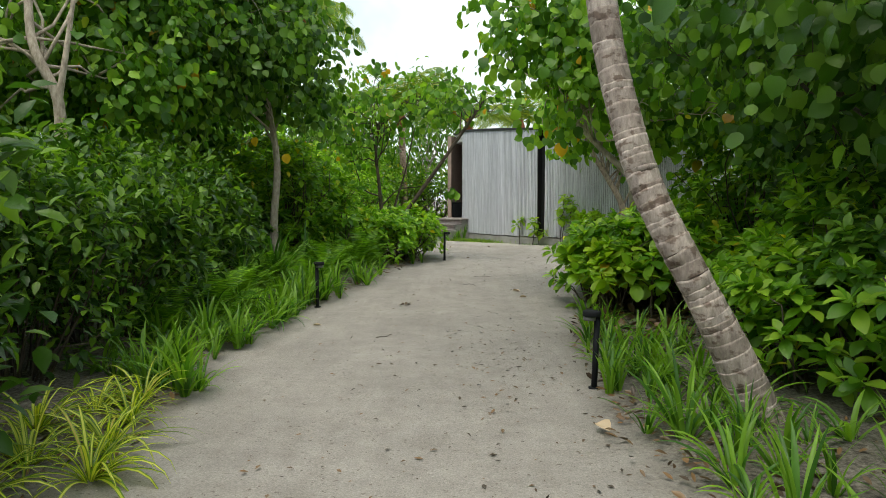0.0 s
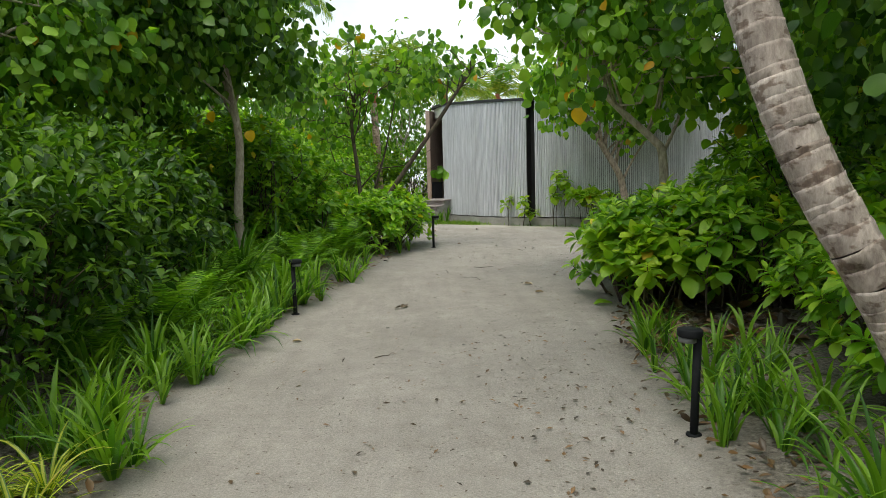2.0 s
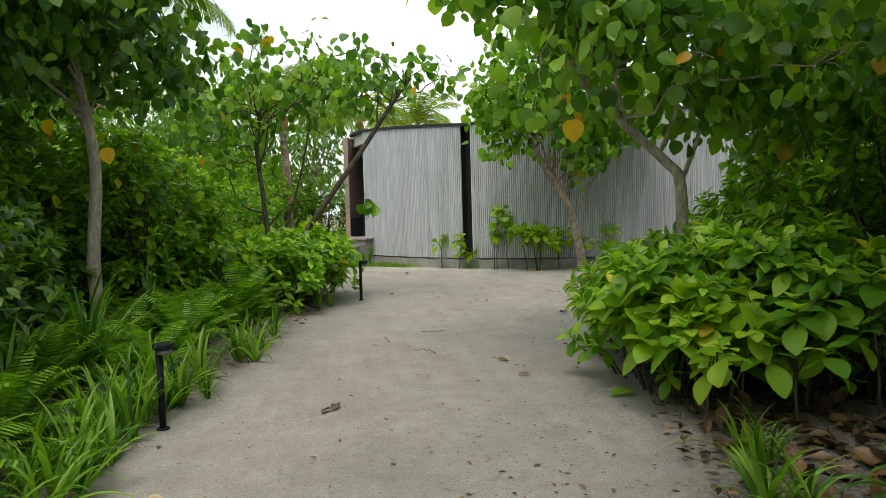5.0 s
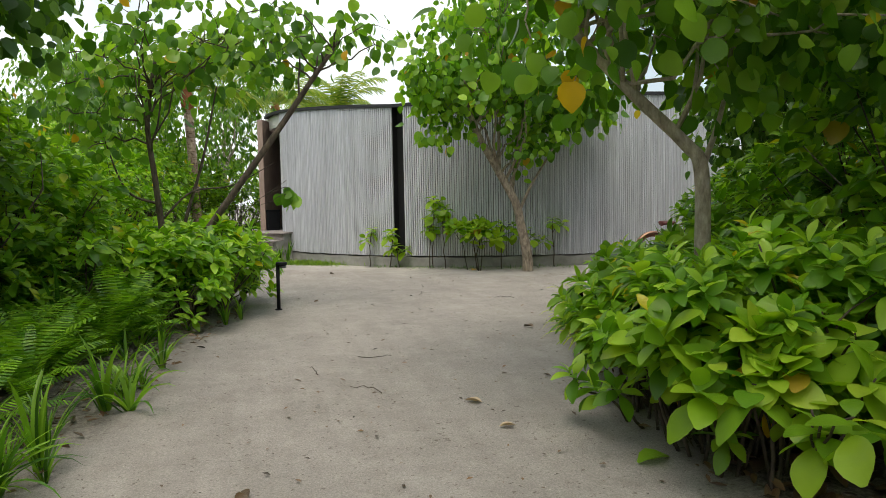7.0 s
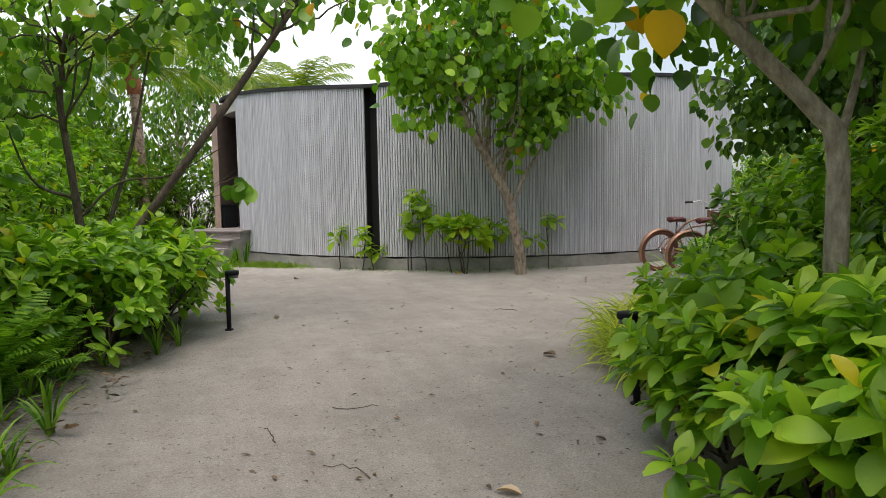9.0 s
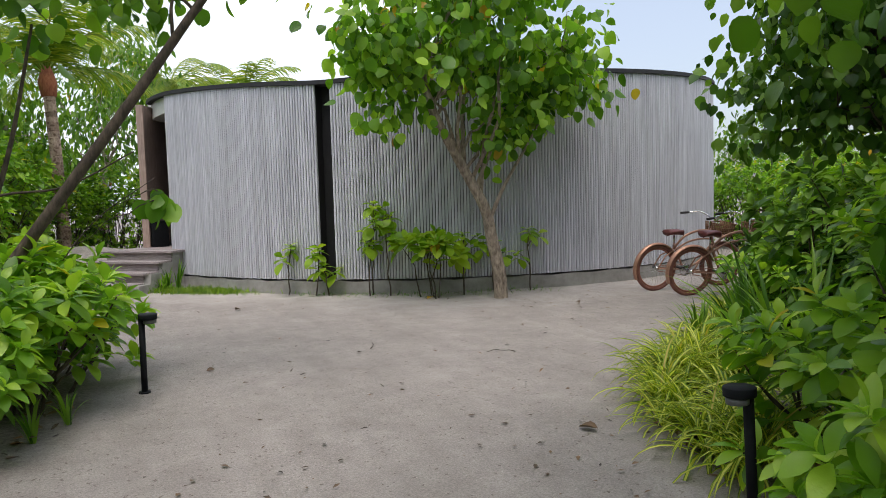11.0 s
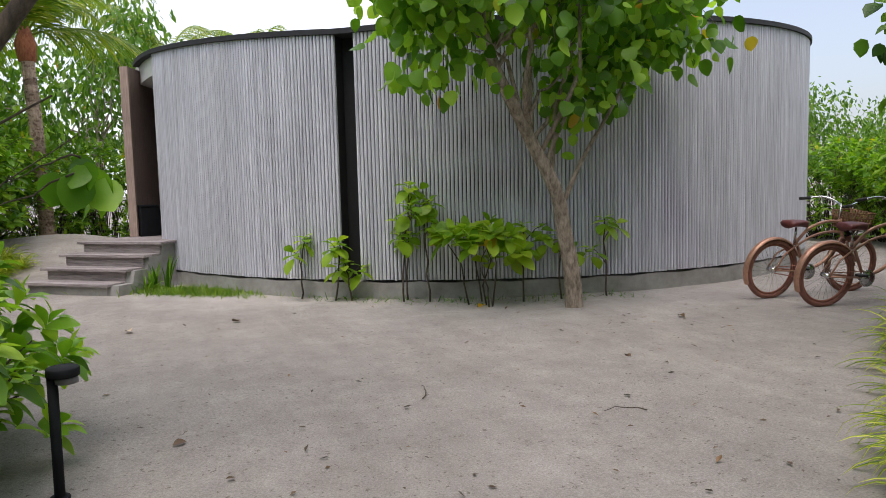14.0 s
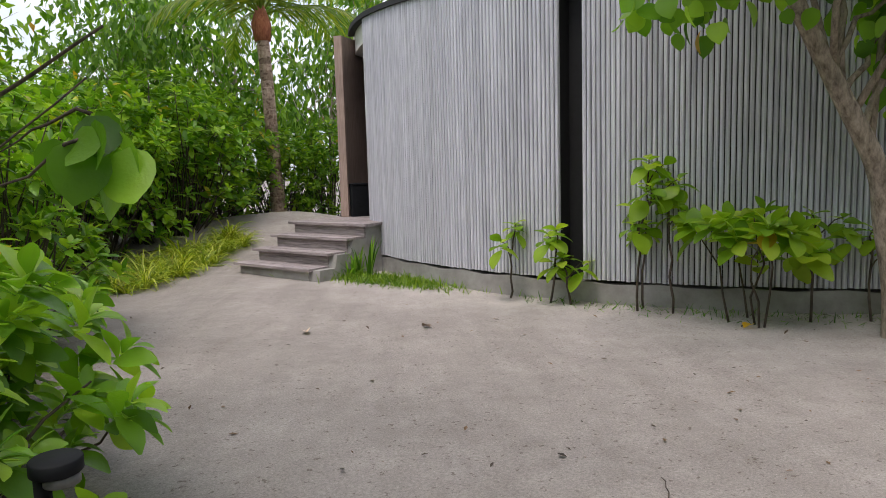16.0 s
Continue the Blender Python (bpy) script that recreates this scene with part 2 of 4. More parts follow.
def link_mesh(name, bm, mat, parent=None, label="", smooth=True):
    me = bpy.data.meshes.new(name)
    bm.to_mesh(me)
    bm.free()
    if smooth:
        for p in me.polygons:
            p.use_smooth = True
    me.materials.append(mat)
    ob = new(name, me)
    ob.parent = parent
    return tagged(ob, label)


def part(name, bm, mat, parent, label="", smooth=True):
    return link_mesh(name, bm, mat, parent, label, smooth)


def empty(name, m, label, category, group="", kind=""):
    ob = new(name)
    ob.empty_display_size = 0.1
    ob.matrix_world = m
    return tagged(ob, label, category, group, kind)


def raw_mesh(name, verts, faces, mat, parent=None, label="", smooth=True):
    """One mesh from numpy: verts (n,3), faces (m,4)."""
    me = bpy.data.meshes.new(name)
    n, k = len(verts), faces.shape[1]
    me.vertices.add(n)
    me.vertices.foreach_set("co", np.ascontiguousarray(verts, dtype=np.float32).ravel())
    me.loops.add(len(faces) * k)
    me.loops.foreach_set("vertex_index", np.ascontiguousarray(faces, dtype=np.int32).ravel())
    me.polygons.add(len(faces))
    me.polygons.foreach_set("loop_start", np.arange(0, len(faces) * k, k, dtype=np.int32))
    me.update(calc_edges=True)
    if smooth:
        me.polygons.foreach_set("use_smooth", np.ones(len(faces), dtype=bool))
    me.materials.append(mat)
    ob = new(name, me)
    ob.parent = parent
    return tagged(ob, label)


def box(bm, m, size, bevel=0.0):
    r = bmesh.ops.create_cube(bm, size=1.0, matrix=m @ Matrix.Diagonal((*size, 1)))
    if bevel:
        es = list({e for v_ in r["verts"] for e in v_.link_edges})
        bmesh.ops.bevel(bm, geom=es, offset=bevel, segments=2, affect="EDGES", profile=0.7)


def tube(bm, points, radii, sides=8, cap=True):
    """A bent, tapered tube through points."""
    pts = [Vector(p) for p in points]
    rings = []
    side = None
    for i, p in enumerate(pts):
        d = (pts[min(i + 1, len(pts) - 1)] - pts[max(i - 1, 0)]).normalized()
        if side is None:
            side = d.orthogonal().normalized()
        side = (side - d * side.dot(d)).normalized()
        other = d.cross(side)
        r = radii[i] if hasattr(radii, "__len__") else radii
        rings.append([bm.verts.new(p + r * (math.cos(a) * side + math.sin(a) * other)) for a in (2 * math.pi * k / sides for k in range(sides))])
    for a, c in zip(rings, rings[1:]):
        for k in range(sides):
            bm.faces.new((a[k], a[(k + 1) % sides], c[(k + 1) % sides], c[k]))
    if cap:
        bm.faces.new(list(reversed(rings[0])))
        bm.faces.new(rings[-1])


def ring(bm, m, radius, thick, segments=40, sides=8):
    """A torus in the local xz plane."""
    rows = []
    for i in range(segments):
        a = 2 * math.pi * i / segments
        c = Vector((math.cos(a), 0, math.sin(a)))
        rows.append([bm.verts.new(m @ (c * (radius + thick * math.cos(q)) + Vector((0, thick * math.sin(q), 0)))) for q in (2 * math.pi * k / sides for k in range(sides))])
    for i in range(segments):
        a, c = rows[i], rows[(i + 1) % segments]
        for k in range(sides):
            bm.faces.new((a[k], a[(k + 1) % sides], c[(k + 1) % sides], c[k]))


def curve_points(p, n):
    """Smooth points through the control points p."""
    p = [Vector(q) for q in p]
    p = [2 * p[0] - p[1]] + p + [2 * p[-1] - p[-2]]
    out = []
    for i in range(1, len(p) - 2):
        for k in range(n):
            t = k / n
            a, b_, c, d = p[i - 1:i + 3]
            out.append(0.5 * (2 * b_ + (c - a) * t + (2 * a - 5 * b_ + 4 * c - d) * t * t + (3 * b_ - a - 3 * c + d) * t ** 3))
    return out + [p[-2]]


# leaf shapes: (across, along, up) for a blade one long; faces of four
def blade(widths, cup, droop):
    vs, fs = [], []
    n = len(widths)
    for i, w in enumerate(widths):
        s = i / (n - 1)
        z = -droop * s * s
        vs += [(-w / 2, s, z + cup * w), (0, s, z), (w / 2, s, z + cup * w)]
    for i in range(n - 1):
        a = 3 * i
        fs += [(a, a + 1, a + 4, a + 3), (a + 1, a + 2, a + 5, a + 4)]
    return np.array(vs), np.array(fs)


HEART = blade([0.4, 0.95, 0.8, 0.08], 0.12, 0.25)
HEART_FINE = blade([0.42, 0.86, 0.98, 0.9, 0.62, 0.06], 0.1, 0.3)
OVATE = blade([0.08, 0.5, 0.04], 0.18, 0.2)
SMALL = blade([0.1, 0.48, 0.46, 0.06], 0.2, 0.25)
OBOVATE_FAR = blade([0.1, 0.44, 0.5, 0.1], 0.16, 0.28)
OBOVATE = blade([0.08, 0.22, 0.38, 0.5, 0.5, 0.36, 0.08], 0.14, 0.36)
ROUND_BIG = blade([0.08, 0.38, 0.58, 0.7, 0.7, 0.52, 0.12], 0.1, 0.36)


def leaves(P, D, S, shape, rng, roll=0.6):
    """Blades at P pointing along D with size S, their faces turned up with some roll."""
    D = D / np.linalg.norm(D, axis=1, keepdims=True)
    up = np.array([0, 0, 1.0]) + rng.normal(0, roll, D.shape)
    X = np.cross(D, up)
    X /= np.linalg.norm(X, axis=1, keepdims=True) + 1e-9
    Z = np.cross(X, D)
    T, F = shape
    V = P[:, None] + S[:, None, None] * (T[None, :, 0, None] * X[:, None] + T[None, :, 1, None] * D[:, None] + T[None, :, 2, None] * Z[:, None])
    n = len(T)
    return V.reshape(-1, 3), (F[None] + n * np.arange(len(P))[:, None, None]).reshape(-1, 4)


def unit(rng, n):
    d = rng.normal(size=(n, 3))
    return d / np.linalg.norm(d, axis=1, keepdims=True)


def ground_z(x, y):
    """Height of the sand: it rises a little towards the house, with a bank beside the steps."""
    s = np.clip((np.asarray(y, float) - 7.5) / 5.0, 0, 1)
    z = 0.15 * s * s * (3 - 2 * s)
    z = z + 0.62 * np.exp(-(((x + 1.2) / 2.2) ** 2 + ((y - 25.6) / 1.9) ** 2))
    return z


LEFT_EDGE = [(-1.75, -6), (-1.7, 4.0), (-1.93, 5.9), (-1.75, 8.4), (-1.4, 9.6), (-1.0, 11.2), (-0.5, 13.0), (-0.2, 14.6), (-0.75, 16.2), (-2.2, 19.0), (-2.6, 21.3), (-1.7, 24.2)]
RIGHT_EDGE = [(0.95, -6), (0.98, 4.1), (1.25, 6.8), (1.5, 7.8), (2.0, 9.6), (2.35, 10.8), (2.7, 11.9), (3.6, 12.9), (6.4, 14.9), (9.5, 15.6), (16.0, 17.0)]


def edge_x(edge, y):
    return np.interp(y, [q[1] for q in edge], [q[0] for q in edge])

# ---- ground ----
xs = np.concatenate([[-900, -200, -60, -25], np.arange(-14, -4, 0.5), np.arange(-4, 8, 0.12), np.arange(8, 18, 0.5), [25, 60, 200, 900]])
ys = np.concatenate([[-900, -200, -60, -20], np.arange(-6, 0, 0.5), np.arange(0, 24, 0.12), np.arange(24, 40, 0.5), [60, 200, 900]])
gx, gy = np.meshgrid(xs, ys)
gz = ground_z(gx, gy)
near = np.exp(-((gx / 9) ** 2 + ((gy - 12) / 16) ** 2) ** 2)
lump = np.zeros_like(gx)
for k in range(40):
    r_ = np.random.RandomState(k)
    a_, w_, ph = r_.uniform(0, math.pi), r_.uniform(2, 13), r_.uniform(0, 6)
    lump += np.sin((gx * math.cos(a_) + gy * math.sin(a_)) * w_ + ph) / w_
gz = gz + 0.006 * near * lump
off = np.maximum(edge_x(LEFT_EDGE, gy) - gx, gx - edge_x(RIGHT_EDGE, gy))
soil_mask = np.clip((off + 0.12 + 0.1 * lump) / 0.5, 0, 1) * np.where(gy > 20.5, 0.35, 1.0)
gz = gz + 0.05 * np.clip(off / 0.6, 0, 1)
nx, ny = len(xs), len(ys)
idx = np.arange(nx * ny).reshape(ny, nx)
quads = np.stack([idx[:-1, :-1], idx[:-1, 1:], idx[1:, 1:], idx[1:, :-1]], -1).reshape(-1, 4)
ground = raw_mesh("ground", np.stack([gx, gy, gz], -1).reshape(-1, 3), quads, sand)
tagged(ground, "pale grey coral sand path with dark littered soil beside it", "ground", kind="structure")
att = ground.data.attributes.new("soil", "FLOAT", "POINT")
att.data.foreach_set("value", soil_mask.astype(np.float32).ravel())
from_wall = np.hypot(gx - 6.46, gy - 23.68) - 6.1
fresh = np.clip(1.15 - (from_wall + 0.35 * lump) / 1.5, 0, 1) * np.clip((8.5 - gx) / 3.0, 0, 1)
att = ground.data.attributes.new("fresh", "FLOAT", "POINT")
att.data.foreach_set("value", fresh.astype(np.float32).ravel())

# ---- the round house ----
CX, CY, R = 6.46, 23.68, 6.1
LEFT_END, GAP_A, GAP_B, RIGHT_END = 196.5, 230.3, 232.5, 352.0
BASE_Z = 0.36


def top_z(a):
    return float(np.interp(a, [190, 197, 231, 270, 300, 330, 360], [3.52, 3.5, 3.28, 3.4, 3.58, 3.76, 3.85]))


def on_arc(a, r, z):
    return Vector((CX + r * math.cos(radians(a)), CY + r * math.sin(radians(a)), z))


def arc_wall(bm, a0, a1, r0, r1, z0, z1, step=2.0):
    """A curved solid between two radii; z0 and z1 are numbers or functions of the angle."""
    n = max(1, int(abs(a1 - a0) / step))
    rows = []
    for i in range(n + 1):
        a = a0 + (a1 - a0) * i / n
        lo = z0(a) if callable(z0) else z0
        hi = z1(a) if callable(z1) else z1
        rows.append([bm.verts.new(on_arc(a, r, z)) for r, z in ((r1, lo), (r1, hi), (r0, hi), (r0, lo))])
    for a, c in zip(rows, rows[1:]):
        for k in range(4):
            bm.faces.new((a[k], c[k], c[(k + 1) % 4], a[(k + 1) % 4]))
    bm.faces.new(rows[0])
    bm.faces.new(list(reversed(rows[-1])))
    bmesh.ops.recalc_face_normals(bm, faces=bm.faces)


house = empty("round_house", pose(0, 0, 0), "round single-storey house clad in silvery weathered battens", "house", kind="structure")
bm = bmesh.new()
arc_wall(bm, LEFT_END, GAP_A, R - 0.22, R - 0.035, BASE_Z + 0.01, lambda a: top_z(a) - 0.02)
wall_west = part("wall_west", bm, black_panel, house, "curved wall with silvery vertical timber battens", False)
bm = bmesh.new()
arc_wall(bm, GAP_B, RIGHT_END, R - 0.22, R - 0.035, BASE_Z + 0.01, lambda a: top_z(a) - 0.02)
wall_south = part("wall_south", bm, black_panel, house, "long curved wall with silvery vertical timber battens", False)
bm = bmesh.new()
arc_wall(bm, GAP_A - 0.5, GAP_B + 0.5, R - 0.5, R - 0.24, BASE_Z - 0.3, lambda a: top_z(a) + 0.02, 1.0)
part("wall_recess", bm, black_panel, house, "black upright joint between two walls", False)
bm = bmesh.new()
arc_wall(bm, RIGHT_END, 540.0, R - 0.22, R - 0.03, 0.0, 3.7)
part("wall_rear", bm, concrete, house, "plain rendered rear wall", False)
bm = bmesh.new()
arc_wall(bm, LEFT_END + 0.6, RIGHT_END, R - 0.3, R - 0.005, -0.1, lambda a: BASE_Z - 0.015 + 0.012 * math.sin(a * 0.9))
part("plinth", bm, concrete, house, "stained grey concrete plinth", False)
bm = bmesh.new()
arc_wall(bm, 184, RIGHT_END, R - 0.4, R + 0.035, lambda a: top_z(a) - 0.012, lambda a: top_z(a) + 0.05)
part("fascia", bm, roof_felt, house, "thin black roof edge", False)
bm = bmesh.new()
hub = bm.verts.new((CX, CY, 3.6))
rim = [bm.verts.new(on_arc(a, R - 0.35, (top_z(a) if 179 <= a <= 360 else 3.7) + 0.045)) for a in range(0, 360, 4)]
for a, c in zip(rim, rim[1:] + rim[:1]):
    bm.faces.new((hub, a, c))
part("roof", bm, roof_felt, house, "flat dark roof", False)

# entrance: a timber blade wall, a dark recess and a white lintel
E0 = Vector((0.24, 22.85, 0))
bm = bmesh.new()
blade_dir = Vector((0.42, 0.9, 0)).normalized()
turn = math.degrees(math.atan2(blade_dir.y, blade_dir.x))
mid = E0 + blade_dir * 1.1
box(bm, pose(mid.x, mid.y, 2.14, 0, 0, turn), (2.2, 0.1, 2.6), 0.008)
part("entrance_wall", bm, entry_wood, house, "brownish timber blade wall beside the door", False)
bm = bmesh.new()
box(bm, pose(E0.x - 0.02, E0.y - 0.035, 2.12, 0, 0, turn), (0.05, 0.13, 2.64), 0.01)
part("corner_post", bm, entry_wood, house, "pale weathered post", False)
bm = bmesh.new()
arc_wall(bm, 181, LEFT_END - 0.2, R - 0.35, R - 0.06, 3.22, lambda a: top_z(a) - 0.015)
part("lintel", bm, white_paint, house, "off-white lintel over the entrance", False)
bm = bmesh.new()
box(bm, pose(1.5, 24.3, 2.1, 0, 0, 60), (0.08, 1.6, 2.6), 0.01)
part("entrance_door", bm, black_panel, house, "dark door in the shaded recess", False)

# ---- steps ----
steps = empty("entrance_steps", pose(0, 0, 0), "four weathered grey timber steps on a concrete base", "steps", kind="structure")
ALONG, INTO = Vector((0.745, -0.667, 0)), Vector((0.667, 0.745, 0))
S0 = Vector((-1.2, 21.72, 0))
STEP_TURN = math.degrees(math.atan2(ALONG.y, ALONG.x))
for k, z in enumerate((0.31, 0.475, 0.64, 0.80)):
    front = S0 + INTO * (0.27 * k) + ALONG * (0.06 * k)
    width = 1.5
    depth = 1.7 if k == 3 else 0.34
    n = 9 if k == 3 else 2
    bw = depth / n
    for i in range(n):
        bm = bmesh.new()
        c = front + ALONG * (width / 2) + INTO * (bw * (i + 0.5) - 0.03)
        box(bm, pose(0, 0, 0), (width, bw - 0.007, 0.035), 0.004)
        p = part("tread_board", bm, deck_wood, steps, "", False)
        p.matrix_local = pose(c.x, c.y, z - 0.018 + 0.001 * (i % 2), 0, 0, STEP_TURN)
    bm = bmesh.new()
    c = front + ALONG * (width / 2) + INTO * (0.05 + depth / 2 - 0.05)
    low = -0.05 if k == 0 else 0.1
    box(bm, pose(0, 0, 0), (width - 0.14, depth - 0.06, z - 0.04 - low), 0.006)
    p = part("riser", bm, concrete if k == 0 else deck_wood, steps, "", False)
    p.matrix_local = pose(c.x, c.y, (z - 0.04 + low) / 2, 0, 0, STEP_TURN)
bm = bmesh.new()
outline = [(-0.02, -0.2), (0.05, 0.29), (0.3, 0.29), (0.34, 0.45), (0.58, 0.45), (0.62, 0.615), (0.85, 0.615), (0.88, 0.775), (1.9, 0.775), (1.9, -0.2)]
faces_ = []
for s in (1.43, 1.62):
    faces_.append([bm.verts.new(S0 + ALONG * s + INTO * d + Vector((0, 0, z))) for d, z in outline])
bm.faces.new(faces_[0]), bm.faces.new(list(reversed(faces_[1])))
for i in range(len(outline)):
    j = (i + 1) % len(outline)
    bm.faces.new((faces_[0][i], faces_[1][i], faces_[1][j], faces_[0][j]))
bmesh.ops.recalc_face_normals(bm, faces=bm.faces)
part("stringer", bm, concrete, steps, "grey concrete cheek beside the steps", False)

# a black bin in the entrance
bin_ob = empty("waste_bin", pose(0.42, 22.92, 0.785, 0, 0, 20), "tall black box bin beside the door", "bin")
bm = bmesh.new()
box(bm, pose(0, 0, 0.24), (0.3, 0.3, 0.48), 0.012)
part("body", bm, black_metal, bin_ob)
bm = bmesh.new()
box(bm, pose(0, 0, 0.495), (0.32, 0.32, 0.03), 0.01)
part("lid", bm, black_metal, bin_ob)

# ---- path lights ----
light_ob = empty("path_light", pose(0, 0, 0), "black metal path light with a round cap", "path light", "path lights")
bm = bmesh.new()
tube(bm, [(0, 0, -0.1), (0, 0, 0.544)], 0.022, 18)
part("post", bm, black_metal, light_ob)
bm = bmesh.new()
tube(bm, [(0, 0, 0), (0, 0, 0.009), (0, 0, 0.012)], [0.042, 0.042, 0.039], 20)
part("foot", bm, black_metal, light_ob)
bm = bmesh.new()
tube(bm, [(0.043, 0, 0.542), (0.043, 0, 0.545), (0.043, 0, 0.577), (0.043, 0, 0.581)], [0.063, 0.066, 0.066, 0.062], 28)
part("cap", bm, black_metal, light_ob, "round black cap jutting over the path")
bm = bmesh.new()
tube(bm, [(0.056, 0, 0.512), (0.056, 0, 0.541)], 0.046, 24)
part("lens_ring", bm, lamp_glass, light_ob, "perforated pale lens ring")
for i, (x, y, turn_) in enumerate([(1.12, 5.06, 180), (-1.6, 8.78, -40), (0.03, 14.16, -8), (2.31, 10.75, 175)]):
    m = pose(x, y, float(ground_z(x, y)), 0.8 * (i - 1), -1.5 + i, turn_)
    if i == 0:
        light_ob.matrix_world = m
    else:
        copy_thing(light_ob, m)


# ---- bicycles ----
def bicycle(m, lean, steer, label):
    bike = empty("bicycle", m @ pose(0, 0, 0, lean, 0, 0), label, "bicycle", "parked bicycles")
    RW, WB = 0.335, 1.1
    hub_r, hub_f = Vector((0, 0, RW)), Vector((WB, 0, RW))
    crank, seat, head_t, head_b = Vector((0.46, 0, 0.29)), Vector((0.27, 0, 0.74)), Vector((0.86, 0, 0.86)), Vector((0.93, 0, 0.66))
    for centre, nm in ((hub_r, "rear_wheel"), (hub_f, "front_wheel")):
        at = Matrix.Translation(centre) @ (pose(0, 0, 0, 0, 0, steer) if nm == "front_wheel" else Matrix())
        bm = bmesh.new()
        ring(bm, at, RW - 0.028, 0.028, 48, 8)
        wheel = part(nm, bm, tyre_rubber, bike, "brown balloon tyre")
        bm = bmesh.new()
        ring(bm, at, RW - 0.062, 0.013, 40, 6)
        part("rim", bm, bike_rust, wheel)
        bm = bmesh.new()
        for k in range(28):
            a = 2 * math.pi * k / 28
            tube(bm, [at @ Vector((0.02 * math.cos(a + 1), 0.03 * (-1) ** k, 0.02 * math.sin(a + 1))), at @ Vector(((RW - 0.065) * math.cos(a), 0, (RW - 0.065) * math.sin(a)))], 0.0016, 4, False)
        tagged(part("spokes", bm, chrome, wheel), kind="stuff")
        bm = bmesh.new()
        tube(bm, [at @ Vector((0, -0.05, 0)), at @ Vector((0, 0.05, 0))], 0.026, 12)
        part("hub", bm, chrome, wheel)
    bm = bmesh.new()
    a0, a1 = (20, 205)
    rows_ = []
    for i in range(25):
        a = radians(a0 + (a1 - a0) * i / 24)
        c = Vector((math.cos(a), 0, math.sin(a)))
        rows_.append([bm.verts.new(hub_r + c * r + Vector((0, w, 0))) for w, r in ((-0.036, RW + 0.004), (-0.025, RW + 0.022), (0, RW + 0.028), (0.025, RW + 0.022), (0.036, RW + 0.004))])
    for a, c in zip(rows_, rows_[1:]):
        for k in range(4):
            bm.faces.new((a[k], c[k], c[k + 1], a[k + 1]))
    part("mudguard", bm, bike_paint, bike, "coppery rear mudguard")
    bm = bmesh.new()
    up = Vector((0, 0, 1))
    tube(bm, curve_points([seat - up * 0.14, (0.45, 0, 0.77), (0.68, 0, 0.84), head_t - up * 0.03], 6), 0.017, 10)
    tube(bm, curve_points([crank, (0.7, 0, 0.38), (0.85, 0, 0.55), head_b], 6), 0.019, 10)
    tube(bm, curve_points([(0.3, 0, 0.58), (0.5, 0, 0.68), (0.72, 0, 0.72), head_b + up * 0.05], 6), 0.014, 10)
    tube(bm, [crank, seat - up * 0.06], 0.016, 10)
    tube(bm, [head_b - Vector((-0.01, 0, 0.03)), head_t], 0.021, 10)
    for s in (-1, 1):
        tube(bm, [hub_r + Vector((0, 0.06 * s, 0)), crank + Vector((0, 0.03 * s, 0))], 0.01, 8)
        tube(bm, [hub_r + Vector((0, 0.06 * s, 0)), (0.1, 0.055 * s, 0.5), (0.3, 0.02 * s, 0.6)], 0.01, 8)
    part("frame", bm, bike_paint, bike, "curved copper-coloured frame")
    bm = bmesh.new()
    for s in (-1, 1):
        tube(bm, [head_b + Vector((0.02, 0.045 * s, -0.05)), hub_f + Vector((0, 0.055 * s, 0))], 0.012, 8)
    part("fork", bm, bike_paint, bike)
    bm = bmesh.new()
    tube(bm, [seat - up * 0.12, seat + up * 0.05], 0.013, 10)
    part("seat_post", bm, chrome, bike)
    bm = bmesh.new()
    nose = [(-0.13, 0.1, 0.0), (-0.1, 0.115, 0.01), (-0.02, 0.09, 0.012), (0.06, 0.045, 0.008), (0.14, 0.026, -0.004), (0.16, 0.012, -0.012)]
    rows_ = []
    for x, w, z in nose:
        rows_.append([bm.verts.new(seat + Vector((x, w * math.cos(q), 0.095 + z + (0.03 if math.sin(q) > 0 else 0.05) * math.sin(q)))) for q in (2 * math.pi * k / 10 for k in range(10))])
    for a, c in zip(rows_, rows_[1:]):
        for k in range(10):
            bm.faces.new((a[k], c[k], c[(k + 1) % 10], a[(k + 1) % 10]))
    bm.faces.new(rows_[0]), bm.faces.new(list(reversed(rows_[-1])))
    bmesh.ops.recalc_face_normals(bm, faces=bm.faces)
    part("saddle", bm, saddle_skin, bike, "dark red padded saddle")
    tm = Matrix.Translation(head_t) @ pose(0, 0, 0, 0, 0, steer)
    bm = bmesh.new()
    tube(bm, [tm @ Vector(q) for q in ((0, 0, 0), (0.0, 0, 0.14))], 0.012, 10)
    for s in (-1, 1):
        tube(bm, [tm @ q for q in curve_points([(0, 0, 0.14), (0.04, 0.1 * s, 0.17), (-0.02, 0.24 * s, 0.22), (-0.16, 0.32 * s, 0.2)], 5)], 0.011, 8)
    bars = part("handlebar", bm, chrome, bike, "swept-back chrome handlebar")
    for s in (-1, 1):
        bm = bmesh.new()
        tube(bm, [tm @ Vector((-0.15, 0.316 * s, 0.2)), tm @ Vector((-0.27, 0.34 * s, 0.19))], 0.017, 10)
        part("grip", bm, dark_rubber, bars)
    bm = bmesh.new()
    ring(bm, Matrix.Translation(crank + Vector((0, -0.05, 0))), 0.085, 0.008, 30, 6)
    tube(bm, [crank + Vector((0, -0.05, 0)), crank + Vector((0, -0.058, 0))], 0.075, 24)
    part("chainring", bm, chrome, bike)
